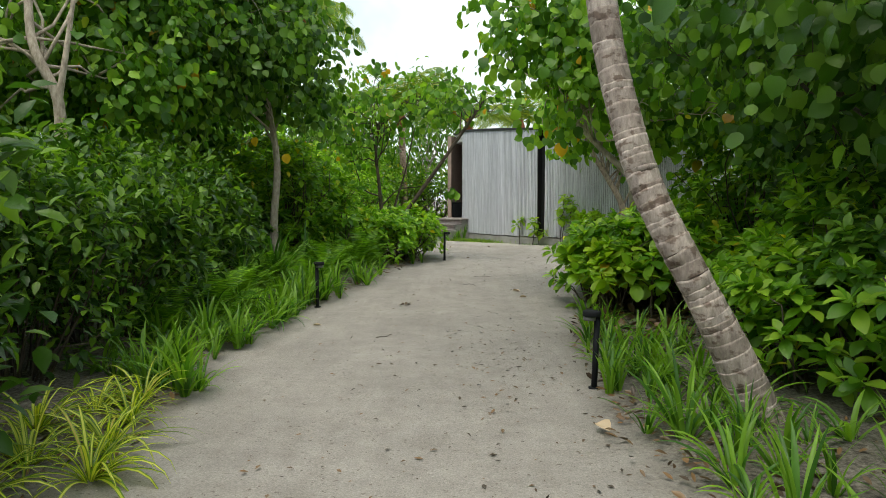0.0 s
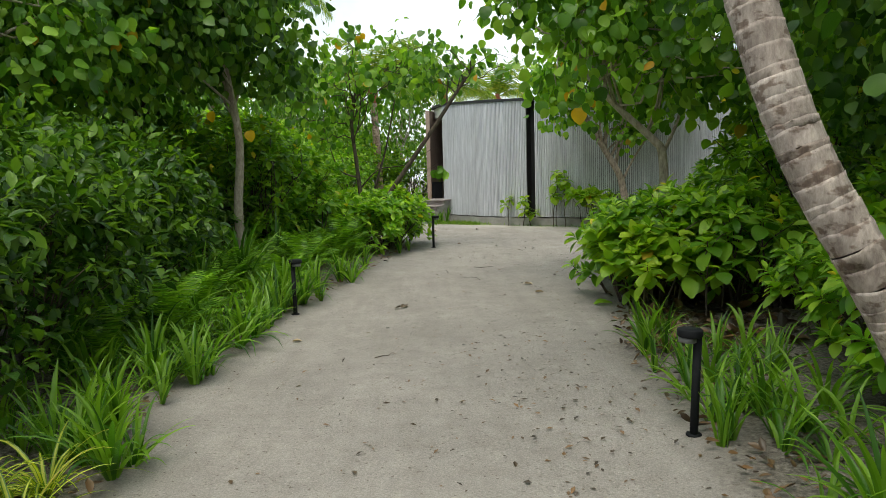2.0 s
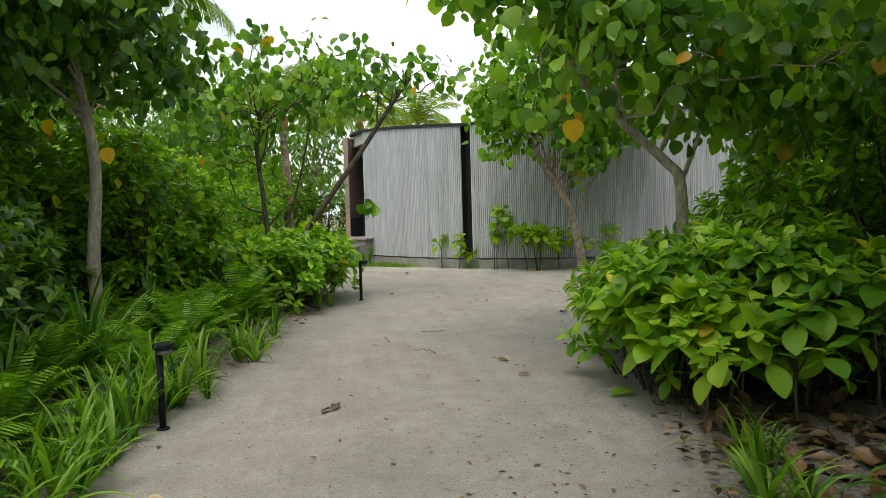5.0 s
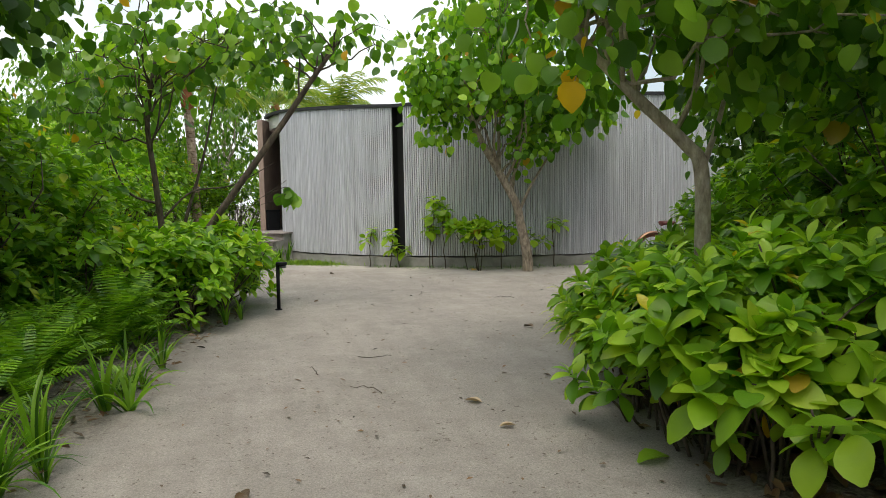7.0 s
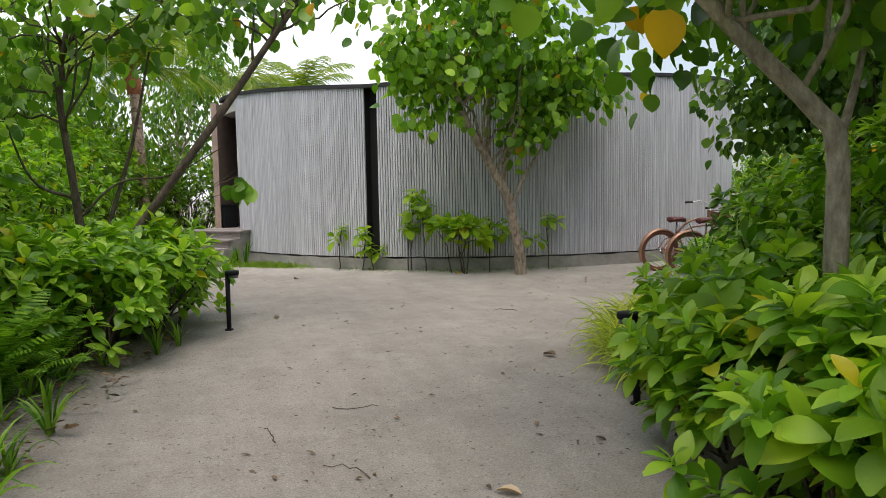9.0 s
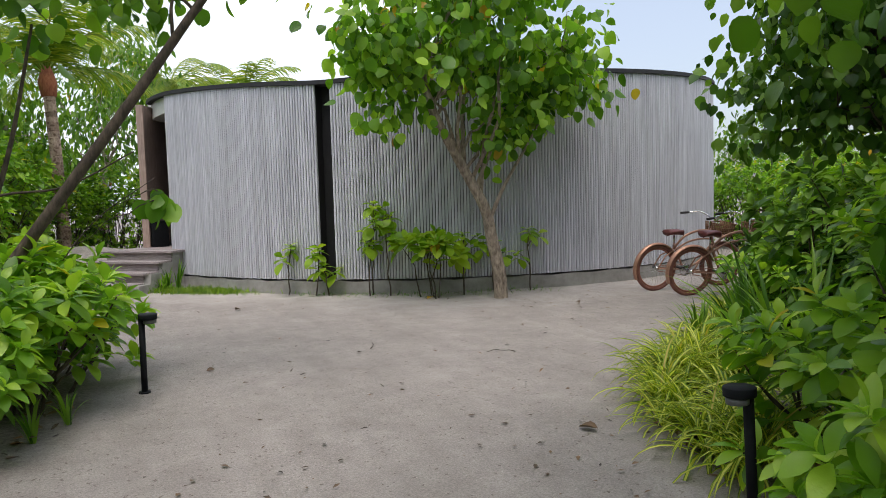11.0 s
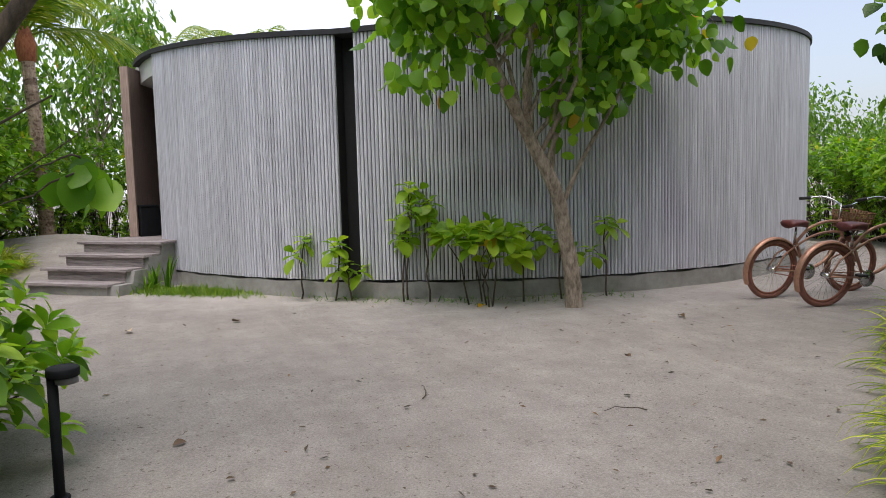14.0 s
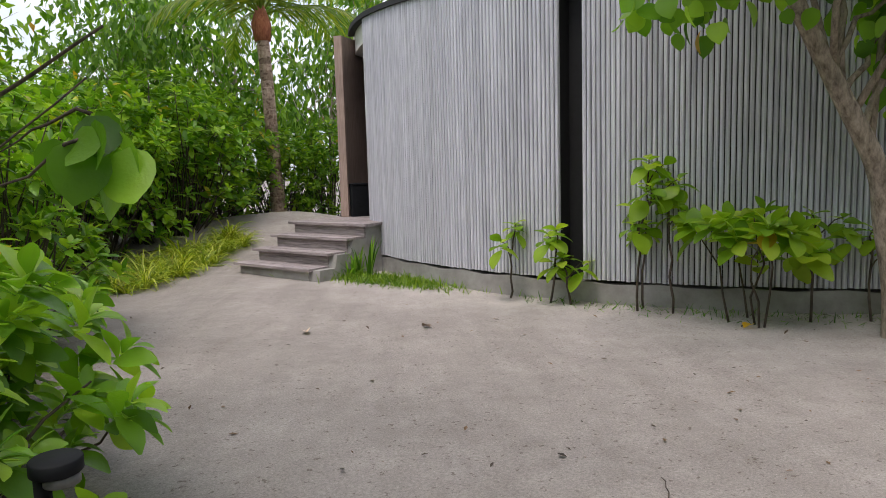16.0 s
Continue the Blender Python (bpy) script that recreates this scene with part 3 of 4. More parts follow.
    for s in (-1, 1):
        bm = bmesh.new()
        e = crank + Vector((0.15 * s, 0.08 * s, -0.06 * s))
        tube(bm, [crank + Vector((0, 0.07 * s, 0)), e], 0.01, 8)
        arm = part("crank_arm", bm, chrome, bike)
        bm = bmesh.new()
        box(bm, Matrix.Translation(e + Vector((0, 0.05 * s, 0))), (0.09, 0.08, 0.022), 0.004)
        part("pedal", bm, dark_rubber, arm)
    bm = bmesh.new()
    tube(bm, [hub_r + Vector((0, -0.05, 0.035)), crank + Vector((0, -0.05, 0.08))], 0.005, 6)
    tube(bm, [hub_r + Vector((0, -0.05, -0.035)), crank + Vector((0, -0.05, -0.08))], 0.005, 6)
    part("chain", bm, bike_rust, bike)
    bm = bmesh.new()
    for z in (0.0, 0.06, 0.12, 0.18):
        w, d = 0.15 + z * 0.15, 0.1 + z * 0.15
        tube(bm, [tm @ Vector(q) for q in ((0.05, -w, z - 0.1), (0.05 + 2 * d, -w, z - 0.1), (0.05 + 2 * d, w, z - 0.1), (0.05, w, z - 0.1), (0.05, -w, z - 0.1))], 0.008, 6)
    for k in range(9):
        q = -0.15 + 0.3 * k / 8
        tube(bm, [tm @ Vector((0.05, q, -0.1)), tm @ Vector((0.05, q * 1.15, 0.09))], 0.011, 5)
        tube(bm, [tm @ Vector((0.26, q, -0.1)), tm @ Vector((0.29, q * 1.15, 0.09))], 0.011, 5)
    box(bm, tm @ pose(0.16, 0, -0.1), (0.22, 0.3, 0.012))
    tagged(part("basket", bm, basket_weave, bike), "brown woven front basket", kind="stuff")
    return bike


bicycle(pose(6.74, 15.8, 0.14, 0, 0, -10), 7, 14, "copper-coloured cruiser bicycle leaning on its stand")
bicycle(pose(6.72, 16.45, 0.14, 0, 0, -6), 7, -6, "rusty copper cruiser bicycle parked behind another")


# ---- plants ----
def limb(bm, p0, p1, r0, r1, rng, wander=0.12, n=6, sides=6):
    p0, p1 = Vector(p0), Vector(p1)
    pts = [p0]
    length = (p1 - p0).length
    off_ = Vector((0, 0, 0))
    for i in range(1, n + 1):
        t = i / n
        off_ = off_ * 0.6 + Vector(rng.normal(0, wander * length / n, 3))
        pts.append(p0.lerp(p1, t) + off_ * (1 if i < n else 0.4) + Vector((0, 0, 0.1 * length * math.sin(math.pi * t))))
    tube(bm, pts, [r0 + (r1 - r0) * i / n for i in range(n + 1)], sides)
    return pts


def in_blobs(blobs, n, rng, shell=0.45):
    """Points inside ellipsoids (x, y, z, rx, ry, rz), thicker towards their skins."""
    w = np.array([b_[3] * b_[4] * b_[5] for b_ in blobs]) ** (2 / 3)
    pick = rng.choice(len(blobs), n, p=w / w.sum())
    bl = np.array(blobs)[pick]
    return bl[:, :3] + unit(rng, n) * (rng.uniform(0, 1, (n, 1)) ** shell) * bl[:, 3:]


def tree(name, base, trunk, blobs, clumps, per, size, mat, wood, shape, seed, label, r0=0.09, limbs=22, spread=0.28, hang=1.2, bare=(), low=0.55):
    """A broad-leaved tree: a tapered trunk through points, limbs into the crown, and leaf clumps at the limbs' ends."""
    rng = np.random.RandomState(seed)
    ob = empty(name, Matrix.Translation(base), label, "tree")
    b0 = Vector(base)
    bm = bmesh.new()
    pts = curve_points([Vector(p) - b0 for p in trunk], 5)
    n = len(pts)
    tube(bm, pts, [r0 * (1.25 if i == 0 else 1.0) * (1 - 0.55 * i / (n - 1)) for i in range(n)], 12)
    part("trunk", bm, wood, ob)
    C = in_blobs(blobs, clumps, rng) - np.array(base)
    order = rng.permutation(clumps)[:limbs]
    twigs = []
    for k in order:
        f = rng.uniform(low, 1.0)
        i = int(f * (n - 1))
        bm = bmesh.new()
        mid_p = limb(bm, pts[i], C[k], r0 * 0.34 * (1.1 - 0.5 * f), 0.006, rng, 0.25, 7, 6)
        part("limb", bm, wood, ob)
        twigs += [(q, 0.012) for q in mid_p[3:]]
    bm = bmesh.new()
    tw = np.array([q[0] for q in twigs])
    for k in range(clumps):
        d = ((tw - C[k]) ** 2).sum(1)
        j = int(d.argmin())
        if d[j] > 0.01:
            limb(bm, tw[j], C[k], 0.008, 0.003, rng, 0.2, 3, 4)
    for path, r_a, r_b in bare:
        b2 = bmesh.new()
        q = curve_points([Vector(p) - b0 for p in path], 6)
        tube(b2, q, [r_a + (r_b - r_a) * i / (len(q) - 1) for i in range(len(q))], 9)
        part("limb", b2, wood, ob)
    tagged(part("twigwork", bm, wood, ob), kind="stuff")
    P = np.repeat(C, per, 0) + rng.normal(0, spread, (clumps * per, 3)) * np.array([1, 1, 0.7])
    D = unit(rng, len(P)) * 0.8 + (P - np.repeat(C, per, 0)) / spread * 0.4 - np.array([0, 0, hang])
    S = size * rng.uniform(0.6, 1.25, len(P))
    vs, fs = leaves(P, D, S, shape, rng, 1.0)
    raw_mesh("crown", vs, fs, mat, ob)
    return ob


def bush(name, seed, radius, height, stems, per, size, mat, shape, label, wood=None, low=0.25, rosette=True, category="shrub", squash=0.75, gather=0.35):
    """A shrub of many stems, each ending in whorls of leaves; built about the origin."""
    rng = np.random.RandomState(seed)
    ob = empty(name, Matrix(), label, category)
    bm = bmesh.new()
    Ps, Ds, Ss = [], [], []
    for k in range(stems):
        a, f = rng.uniform(0, 2 * math.pi), math.sqrt(rng.uniform(0, 1))
        z = height * (low + (1 - low) * (rng.uniform(0.0, 1.0) ** 0.6) * math.sqrt(max(0.05, 1 - (f * squash) ** 2)))
        rr = radius * f * rng.uniform(0.85, 1.12)
        tip = np.array([rr * math.cos(a), rr * math.sin(a), z])
        root = Vector((gather * rr * math.cos(a), gather * rr * math.sin(a), -0.05))
        if k % (4 if rosette else 7) == 0:
            limb(bm, root, tip, 0.011, 0.004, rng, 0.18, 4, 5)
        out = np.array([math.cos(a) * f, math.sin(a) * f, 0.9])
        out /= np.linalg.norm(out)
        n = per
        if rosette:
            ph = rng.uniform(0, 6.28)
            ang = ph + np.arange(n) * 2.4
            lift = np.linspace(0.15, 1.3, n) + rng.normal(0, 0.15, n)
            e1 = np.cross(out, [0.3, 0.5, 0.81])
            e1 /= np.linalg.norm(e1)
            e2 = np.cross(out, e1)
            d = np.cos(ang)[:, None] * e1 + np.sin(ang)[:, None] * e2 + lift[:, None] * out
            Ps.append(tip + out * (np.linspace(-0.55, 0.0, n) * size)[:, None])
            Ds.append(d)
            Ss.append(size * (1.05 - 0.4 * np.linspace(0, 1, n)) * rng.uniform(0.8, 1.15, n))
        else:
            Ps.append(tip + rng.normal(0, 0.1, (n, 3)))
            Ds.append(unit(rng, n) + out * 0.7 - np.array([0, 0, 0.35]))
            Ss.append(size * rng.uniform(0.6, 1.25, n))
    tagged(part("stem_tangle", bm, wood or bark_dark, ob), kind="stuff")
    vs, fs = leaves(np.concatenate(Ps), np.concatenate(Ds), np.concatenate(Ss), shape, rng, 0.3)
    raw_mesh("foliage", vs, fs, mat, ob)
    return ob


def strap_plant(name, seed, count, length, width, mat, label, arch=0.9, upright=0.6, category="plant", edge=None):
    """A tuft of long arching strap leaves."""
    rng = np.random.RandomState(seed)
    vs, fs = [], []
    steps_ = 7
    for k in range(count):
        a = rng.uniform(0, 2 * math.pi)
        L, w = length * rng.uniform(0.55, 1.15), width * rng.uniform(0.7, 1.2)
        el = math.radians(90) * min(0.97, upright + rng.uniform(-0.25, 0.35))
        p = np.array([math.cos(a), math.sin(a), 0]) * rng.uniform(0, 0.04)
        side = np.array([-math.sin(a), math.cos(a), rng.uniform(-0.25, 0.25)])
        bend = arch * rng.uniform(0.6, 1.4) * 1.6 / steps_
        b0 = len(vs)
        for i in range(steps_ + 1):
            t = i / steps_
            ww = w * (0.7 + 0.5 * t) * (1 - t ** 2.5) + 0.001
            fold = np.array([0, 0, ww * 0.25])
            vs += [p - side * ww / 2 + fold, p - side * ww * 0.27 + fold * 0.54, p, p + side * ww * 0.27 + fold * 0.54, p + side * ww / 2 + fold]
            d = np.array([math.cos(a) * math.cos(el), math.sin(a) * math.cos(el), math.sin(el)])
            p = p + d * L / steps_
            el -= bend * (0.4 + 1.2 * t)
        for i in range(steps_):
            q = b0 + 5 * i
            fs += [(q + c, q + c + 1, q + c + 6, q + c + 5) for c in range(4)]
    ob = raw_mesh(name, np.array(vs), np.array(fs), mat)
    if edge:
        # green margins on both sides of the pale middle
        ob.data.materials.append(edge)
        ob.data.polygons.foreach_set("material_index", np.tile([1, 0, 0, 1], len(fs) // 4).astype(np.int32))
    return tagged(ob, label, category)


def fern(seed, fronds, length, label):
    rng = np.random.RandomState(seed)
    vs, fs = [], []
    for k in range(fronds):
        a = 2 * math.pi * (k + rng.uniform(-0.3, 0.3)) / fronds
        el, L = radians(rng.uniform(48, 100)), length * rng.uniform(0.7, 1.15)
        p, n = np.zeros(3), 26
        side = np.array([-math.sin(a), math.cos(a), 0])
        for i in range(n):
            t = i / (n - 1)
            d = np.array([math.cos(a) * math.cos(el), math.sin(a) * math.cos(el), math.sin(el)])
            up = np.cross(d, side)
            w = L * 0.125 * math.sin(math.pi * min(1, 0.12 + 0.88 * (1 - t) ** 0.8)) + 0.004
            for s in (-1, 1):
                b0 = len(vs)
                q = p + s * side * w + d * w * 0.35 - np.array([0, 0, 0.25 * w])
                e = d * L / n * 0.42
                vs += [p - e * 0.5, p + e * 1.2, q + e * 0.8, q - e * 0.1]
                fs.append((b0, b0 + 1, b0 + 2, b0 + 3))
            p = p + d * L / n
            el -= rng.uniform(0.04, 0.06) * (0.4 + 1.2 * t)
    return tagged(raw_mesh("fern", np.array(vs), np.array(fs), leaf_fern), label, "fern")


def palm(base, trunk, radius, fronds, length, seed, label, wood, mat=None, collar=True):
    """A coconut palm: ringed trunk, fibrous crown shaft, drooping feathered fronds."""
    rng = np.random.RandomState(seed)
    ob = empty("palm_tree", Matrix.Translation(base), label, "palm tree")
    b0 = Vector(base)
    pts = curve_points([Vector(p) - b0 for p in trunk], 13)
    n = len(pts)
    bm = bmesh.new()
    # stacked leaf-scar rings, each with a small lip
    i = 0
    while i < n - 1:
        j = min(n - 1, i + 1 + int(rng.randint(0, 2)))
        axis = (pts[j] - pts[i]).normalized()
        side_ = axis.orthogonal().normalized()
        other = axis.cross(side_)
        taper = lambda q: radius * (1.16 - 0.28 * min(1, 4 * q / n) - 0.12 * q / n)
        tilt = Vector(rng.normal(0, 0.035, 3))
        rings_ = []
        for c, rr, lift in ((pts[i], taper(i) * 0.965, 0.0), (pts[i].lerp(pts[j], 0.14), taper(i) * 0.985, 1.0), (pts[i].lerp(pts[j], 0.9), taper(j) * 1.0, 1.0), (pts[j] + axis * 0.008, taper(j) * rng.uniform(0.995, 1.02), 1.0), (pts[j] + axis * 0.001, taper(j) * 0.965, 1.0)):
            rings_.append([bm.verts.new(c + rr * (1 + rng.normal(0, 0.013)) * (math.cos(q) * side_ + math.sin(q) * other) + axis * lift * radius * (tilt.x * math.cos(q) + tilt.y * math.sin(q) + rng.normal(0, 0.02))) for q in (2 * math.pi * w / 20 for w in range(20))])
        for p_, c in zip(rings_, rings_[1:]):
            for w in range(20):
                bm.faces.new((p_[w], p_[(w + 1) % 20], c[(w + 1) % 20], c[w]))
        i = j
    part("trunk", bm, wood, ob, "grey ringed palm trunk")
    top = np.array(pts[-1])
    if collar:
        bm = bmesh.new()
        tube(bm, [pts[-4], pts[-2], pts[-1], pts[-1] + Vector((0, 0, 0.35))], [radius * 1.02, radius * 1.2, radius * 1.25, radius * 0.5], 12)
        part("crown_shaft", bm, husk, ob, "reddish fibrous crown shaft")
    for k in range(fronds):
        vs, fs = [], []
        bm = bmesh.new()
        a = k * 2.4 + rng.uniform(-0.3, 0.3)
        el = radians(rng.uniform(20, 86))
        L = length * rng.uniform(0.8, 1.1)
        p = top + np.array([0, 0, 0.15])
        m, side = 34, np.array([-math.sin(a), math.cos(a), 0])
        spine = [p.copy()]
        for i in range(m):
            t = i / (m - 1)
            d = np.array([math.cos(a) * math.cos(el), math.sin(a) * math.cos(el), math.sin(el)])
            if t > 0.12:
                w = L * 0.26 * (math.sin(math.pi * (0.1 + 0.9 * t) ** 0.9) ** 0.6 if t < 0.97 else 0.2)
                for s in (-1, 1):
                    for h in (0, 0.5):
                        q0 = p + d * h * L / m
                        dirn = s * side * 0.8 + d * 0.75 + np.array([0, 0, -0.35 - 0.5 * rng.uniform()])
                        tipp = q0 + dirn * w * rng.uniform(0.75, 1.05)
                        midp = q0 + (tipp - q0) * 0.5 + np.array([0, 0, 0.06 * w])
                        e = d * 0.016
                        c0 = len(vs)
                        vs += [q0 - e, q0 + e, midp + e * 1.1, midp - e * 1.1, tipp + e * 0.2, tipp - e * 0.2]
                        fs += [(c0, c0 + 1, c0 + 2, c0 + 3), (c0 + 3, c0 + 2, c0 + 4, c0 + 5)]
            p = p + d * L / m
            spine.append(p.copy())
            el -= 0.048 * (0.5 + t)
        tube(bm, spine[::3], [0.022 * (1 - i / (len(spine[::3]) + 1)) + 0.003 for i in range(len(spine[::3]))], 5)
        frond = raw_mesh("frond", np.array(vs), np.array(fs), mat or leaf_palm, ob)
        part("rib", bm, leaf_palm, frond)
    return ob


def gz_at(x, y):
    return float(ground_z(x, y)) + (0.03 if (x < edge_x(LEFT_EDGE, y) or x > edge_x(RIGHT_EDGE, y)) else 0.0)


def scatter(protos, spots, group, rng, smin=0.8, smax=1.25, sink=0.02):
    """Copies of a few grown plants at the spots; the prototypes take the first places."""
    for i, (x, y) in enumerate(spots):
        s = rng.uniform(smin, smax)
        m = pose(x, y, gz_at(x, y) - sink, rng.uniform(-5, 5), rng.uniform(-5, 5), rng.uniform(0, 360))
        src = protos[i % len(protos)]
        sc = Matrix.Diagonal((s, s, s * rng.uniform(0.9, 1.1), 1))
        if i < len(protos):
            src["group"] = group
            src.matrix_world = m @ sc
        else:
            c = copy_thing(src, m)
            c.matrix_basis = m @ sc


# palm that leans across the path
palm((2.05, 4.2, 0.0), [(2.02, 4.2, -0.1), (1.79, 4.2, 0.42), (1.53, 4.24, 0.93), (1.3, 4.34, 1.41), (1.16, 4.45, 1.9), (1.04, 4.6, 2.6), (0.95, 4.9, 4.0), (1.0, 5.2, 6.2)], 0.125, 16, 2.6, 3, "leaning coconut palm with a grey ringed trunk", bark_palm)

# trees beside the path
tree("broadleaf_tree", (-2.75, 11.5, 0.1), [(-2.75, 11.5, 0.05), (-2.8, 11.5, 1.0), (-2.72, 11.45, 2.0), (-2.85, 11.4, 3.2), (-2.7, 11.4, 4.2)],
     [(-2.8, 11.2, 3.5, 1.15, 1.4, 0.95), (-3.8, 10.6, 4.4, 1.4, 1.6, 1.4), (-3.2, 11.6, 4.9, 0.95, 1.2, 1.2)], 230, 60, 0.125, leaf_dark, bark, HEART, 11, "dark green broadleaf tree with a slender brown trunk", 0.075)
tree("broadleaf_tree", (-4.6, 8.0, 0.1), [(-4.4, 8.0, 0.0), (-4.4, 8.0, 1.6), (-4.35, 7.95, 2.5), (-4.6, 7.9, 3.2), (-4.7, 8.1, 4.4)],
     [(-4.9, 9.3, 4.0, 1.7, 1.1, 1.4), (-6.0, 8.9, 3.0, 1.2, 1.5, 1.3), (-4.2, 9.7, 3.3, 1.2, 1.1, 1.1)], 190, 52, 0.13, leaf_tree, bark, HEART, 12, "leafy tree with a forked pale trunk among shrubs", 0.085,
     bare=[([(-4.36, 7.95, 2.45), (-4.25, 7.95, 3.0), (-4.1, 8.0, 4.0)], 0.045, 0.02)])
tree("broadleaf_tree", (-4.8, 13.5, 0.1), [(-4.8, 13.5, 0.0), (-4.7, 13.5, 2.0), (-4.9, 13.4, 4.2)],
     [(-4.6, 13.2, 3.8, 1.7, 1.7, 1.6), (-5.6, 12.2, 4.6, 1.7, 1.7, 1.6)], 170, 46, 0.135, leaf_dark, bark_dark, HEART, 13, "dark green tree behind the path-side shrubs", 0.09)
tree("sparse_tree", (-1.27, 14.9, 0.1), [(-1.27, 14.9, 0.0), (-1.3, 14.9, 0.9), (-1.36, 14.85, 1.7), (-1.42, 14.8, 2.5), (-1.3, 14.8, 3.2)],
     [(-1.4, 14.8, 3.2, 1.0, 0.9, 1.0), (-0.4, 14.7, 3.5, 0.9, 0.8, 0.8), (-1.9, 14.9, 2.6, 0.7, 0.7, 0.7)], 95, 9, 0.13, leaf_tree, bark_dark, HEART_FINE, 14, "open branching small tree with dark thin stems", 0.05, 18, 0.16, low=0.6,
     bare=[([(-1.27, 14.9, 0.3), (-1.05, 14.9, 1.2), (-0.8, 14.85, 2.0), (-0.6, 14.8, 2.9)], 0.032, 0.01), ([(-1.32, 14.88, 1.25), (-0.95, 14.85, 1.6), (-0.45, 14.8, 1.68), (0.05, 14.75, 1.95)], 0.015, 0.005), ([(-1.33, 14.88, 1.45), (-1.7, 14.8, 1.65), (-1.95, 14.8, 2.4)], 0.018, 0.006)])
tree("leaning_tree", (-1.3, 14.4, 0.1), [(-1.35, 14.45, 0.0), (-1.1, 14.35, 0.65), (-0.72, 14.25, 1.19), (0.05, 14.1, 2.25), (0.5, 14.05, 2.9), (0.82, 14.0, 3.35)],
     [(0.8, 14.0, 3.5, 0.8, 0.7, 0.45), (0.0, 14.1, 3.2, 0.6, 0.6, 0.4)], 24, 7, 0.13, leaf_tree, bark_dark, HEART_FINE, 15, "small tree with a dark stem leaning towards the house", 0.055, 9, 0.13, low=0.72)
# twig with large leaves that hangs beside the path light
tree("overhanging_sapling", (-0.8, 14.6, 0.1), [(-0.85, 14.6, 0.0), (-0.7, 14.5, 0.7), (-0.3, 14.35, 1.35), (0.18, 14.28, 1.72)],
     [(0.2, 14.28, 1.58, 0.03, 0.03, 0.08)], 2, 5, 0.175, leaf_heart, bark_dark, HEART_FINE, 16, "thin sapling with a few large hanging leaves", 0.006, 2, 0.035, 2.6)
# tree with the pale trunk on the other side
tree("broadleaf_tree", (2.62, 9.62, 0.1), [(2.68, 9.65, 0.0), (2.64, 9.64, 0.9), (2.61, 9.62, 1.6), (2.5, 9.66, 1.8), (2.12, 9.8, 2.2), (1.75, 9.95, 2.7), (1.6, 10.0, 3.4)],
     [(1.9, 9.5, 3.0, 0.9, 1.0, 0.75), (2.05, 10.0, 2.2, 0.25, 0.25, 0.2), (2.9, 9.8, 3.2, 1.3, 1.3, 1.0), (1.7, 9.7, 3.9, 1.2, 1.2, 0.9), (3.5, 9.2, 2.7, 0.9, 1.0, 0.8)], 175, 24, 0.135, leaf_tree, bark, HEART_FINE, 17, "broadleaf tree with a bent pale trunk and heart-shaped leaves", 0.062, 26, 0.22,
     bare=[([(2.61, 9.62, 1.6), (2.85, 9.7, 2.1), (3.0, 9.75, 2.9)], 0.024, 0.01)])
# tree in front of the house
tree("sea_hibiscus_tree", (4.58, 17.05, 0.12), [(4.58, 17.05, 0.0), (4.55, 17.04, 0.5), (4.42, 17.0, 1.0), (4.3, 16.95, 1.4), (3.93, 16.9, 2.0), (3.5, 16.8, 2.7), (3.3, 16.8, 3.5)],
     [(3.9, 16.8, 3.35, 1.05, 1.1, 0.85), (3.4, 16.9, 3.9, 0.9, 1.0, 0.8), (4.8, 16.8, 3.5, 0.9, 1.0, 0.8), (5.6, 16.9, 3.1, 0.7, 0.8, 0.4), (4.0, 16.7, 4.5, 1.2, 1.2, 0.8), (2.95, 16.9, 3.5, 0.65, 0.7, 0.6), (2.95, 16.9, 2.85, 0.5, 0.5, 0.45), (4.9, 16.9, 2.75, 0.5, 0.4, 0.25), (5.2, 16.8, 3.35, 0.9, 0.8, 0.5), (4.7, 16.9, 2.4, 0.4, 0.35, 0.2)], 175, 20, 0.145, leaf_heart, bark_warm, HEART_FINE, 18, "tree with heart-shaped leaves growing before the house wall", 0.1, 17, 0.2,
     bare=[([(4.4, 16.98, 1.25), (4.62, 16.95, 1.7), (5.0, 16.9, 2.3), (5.35, 16.9, 2.9)], 0.03, 0.01)])
# dense trees that hang over the path's right side
tree("broadleaf_tree", (3.9, 5.6, 0.0), [(3.9, 5.6, 0.0), (3.8, 5.6, 1.2), (3.5, 5.5, 2.4), (3.3, 5.4, 3.6)],
     [(3.2, 5.0, 3.1, 1.3, 1.5, 1.2), (4.2, 6.6, 2.6, 1.3, 1.5, 1.3), (2.9, 7.0, 3.6, 1.1, 1.3, 1.0), (4.3, 4.4, 2.4, 1.2, 1.3, 1.2), (2.2, 3.2, 2.75, 0.65, 0.8, 0.45)], 200, 40, 0.125, leaf_dark, bark_dark, HEART_FINE, 19, "dense dark tree with broad hanging leaves", 0.1, 34, 0.26)
tree("broadleaf_tree", (5.6, 9.0, 0.0), [(5.6, 9.0, 0.0), (5.5, 9.0, 1.5), (5.3, 8.9, 3.6)],
     [(5.3, 8.4, 3.2, 1.4, 1.7, 1.5), (5.8, 10.4, 3.4, 1.4, 1.5, 1.4), (4.6, 10.6, 3.9, 1.0, 1.2, 1.0)], 180, 42, 0.14, leaf_tree, bark_dark, HEART, 20, "dense dark green tree behind the shrubs", 0.1)
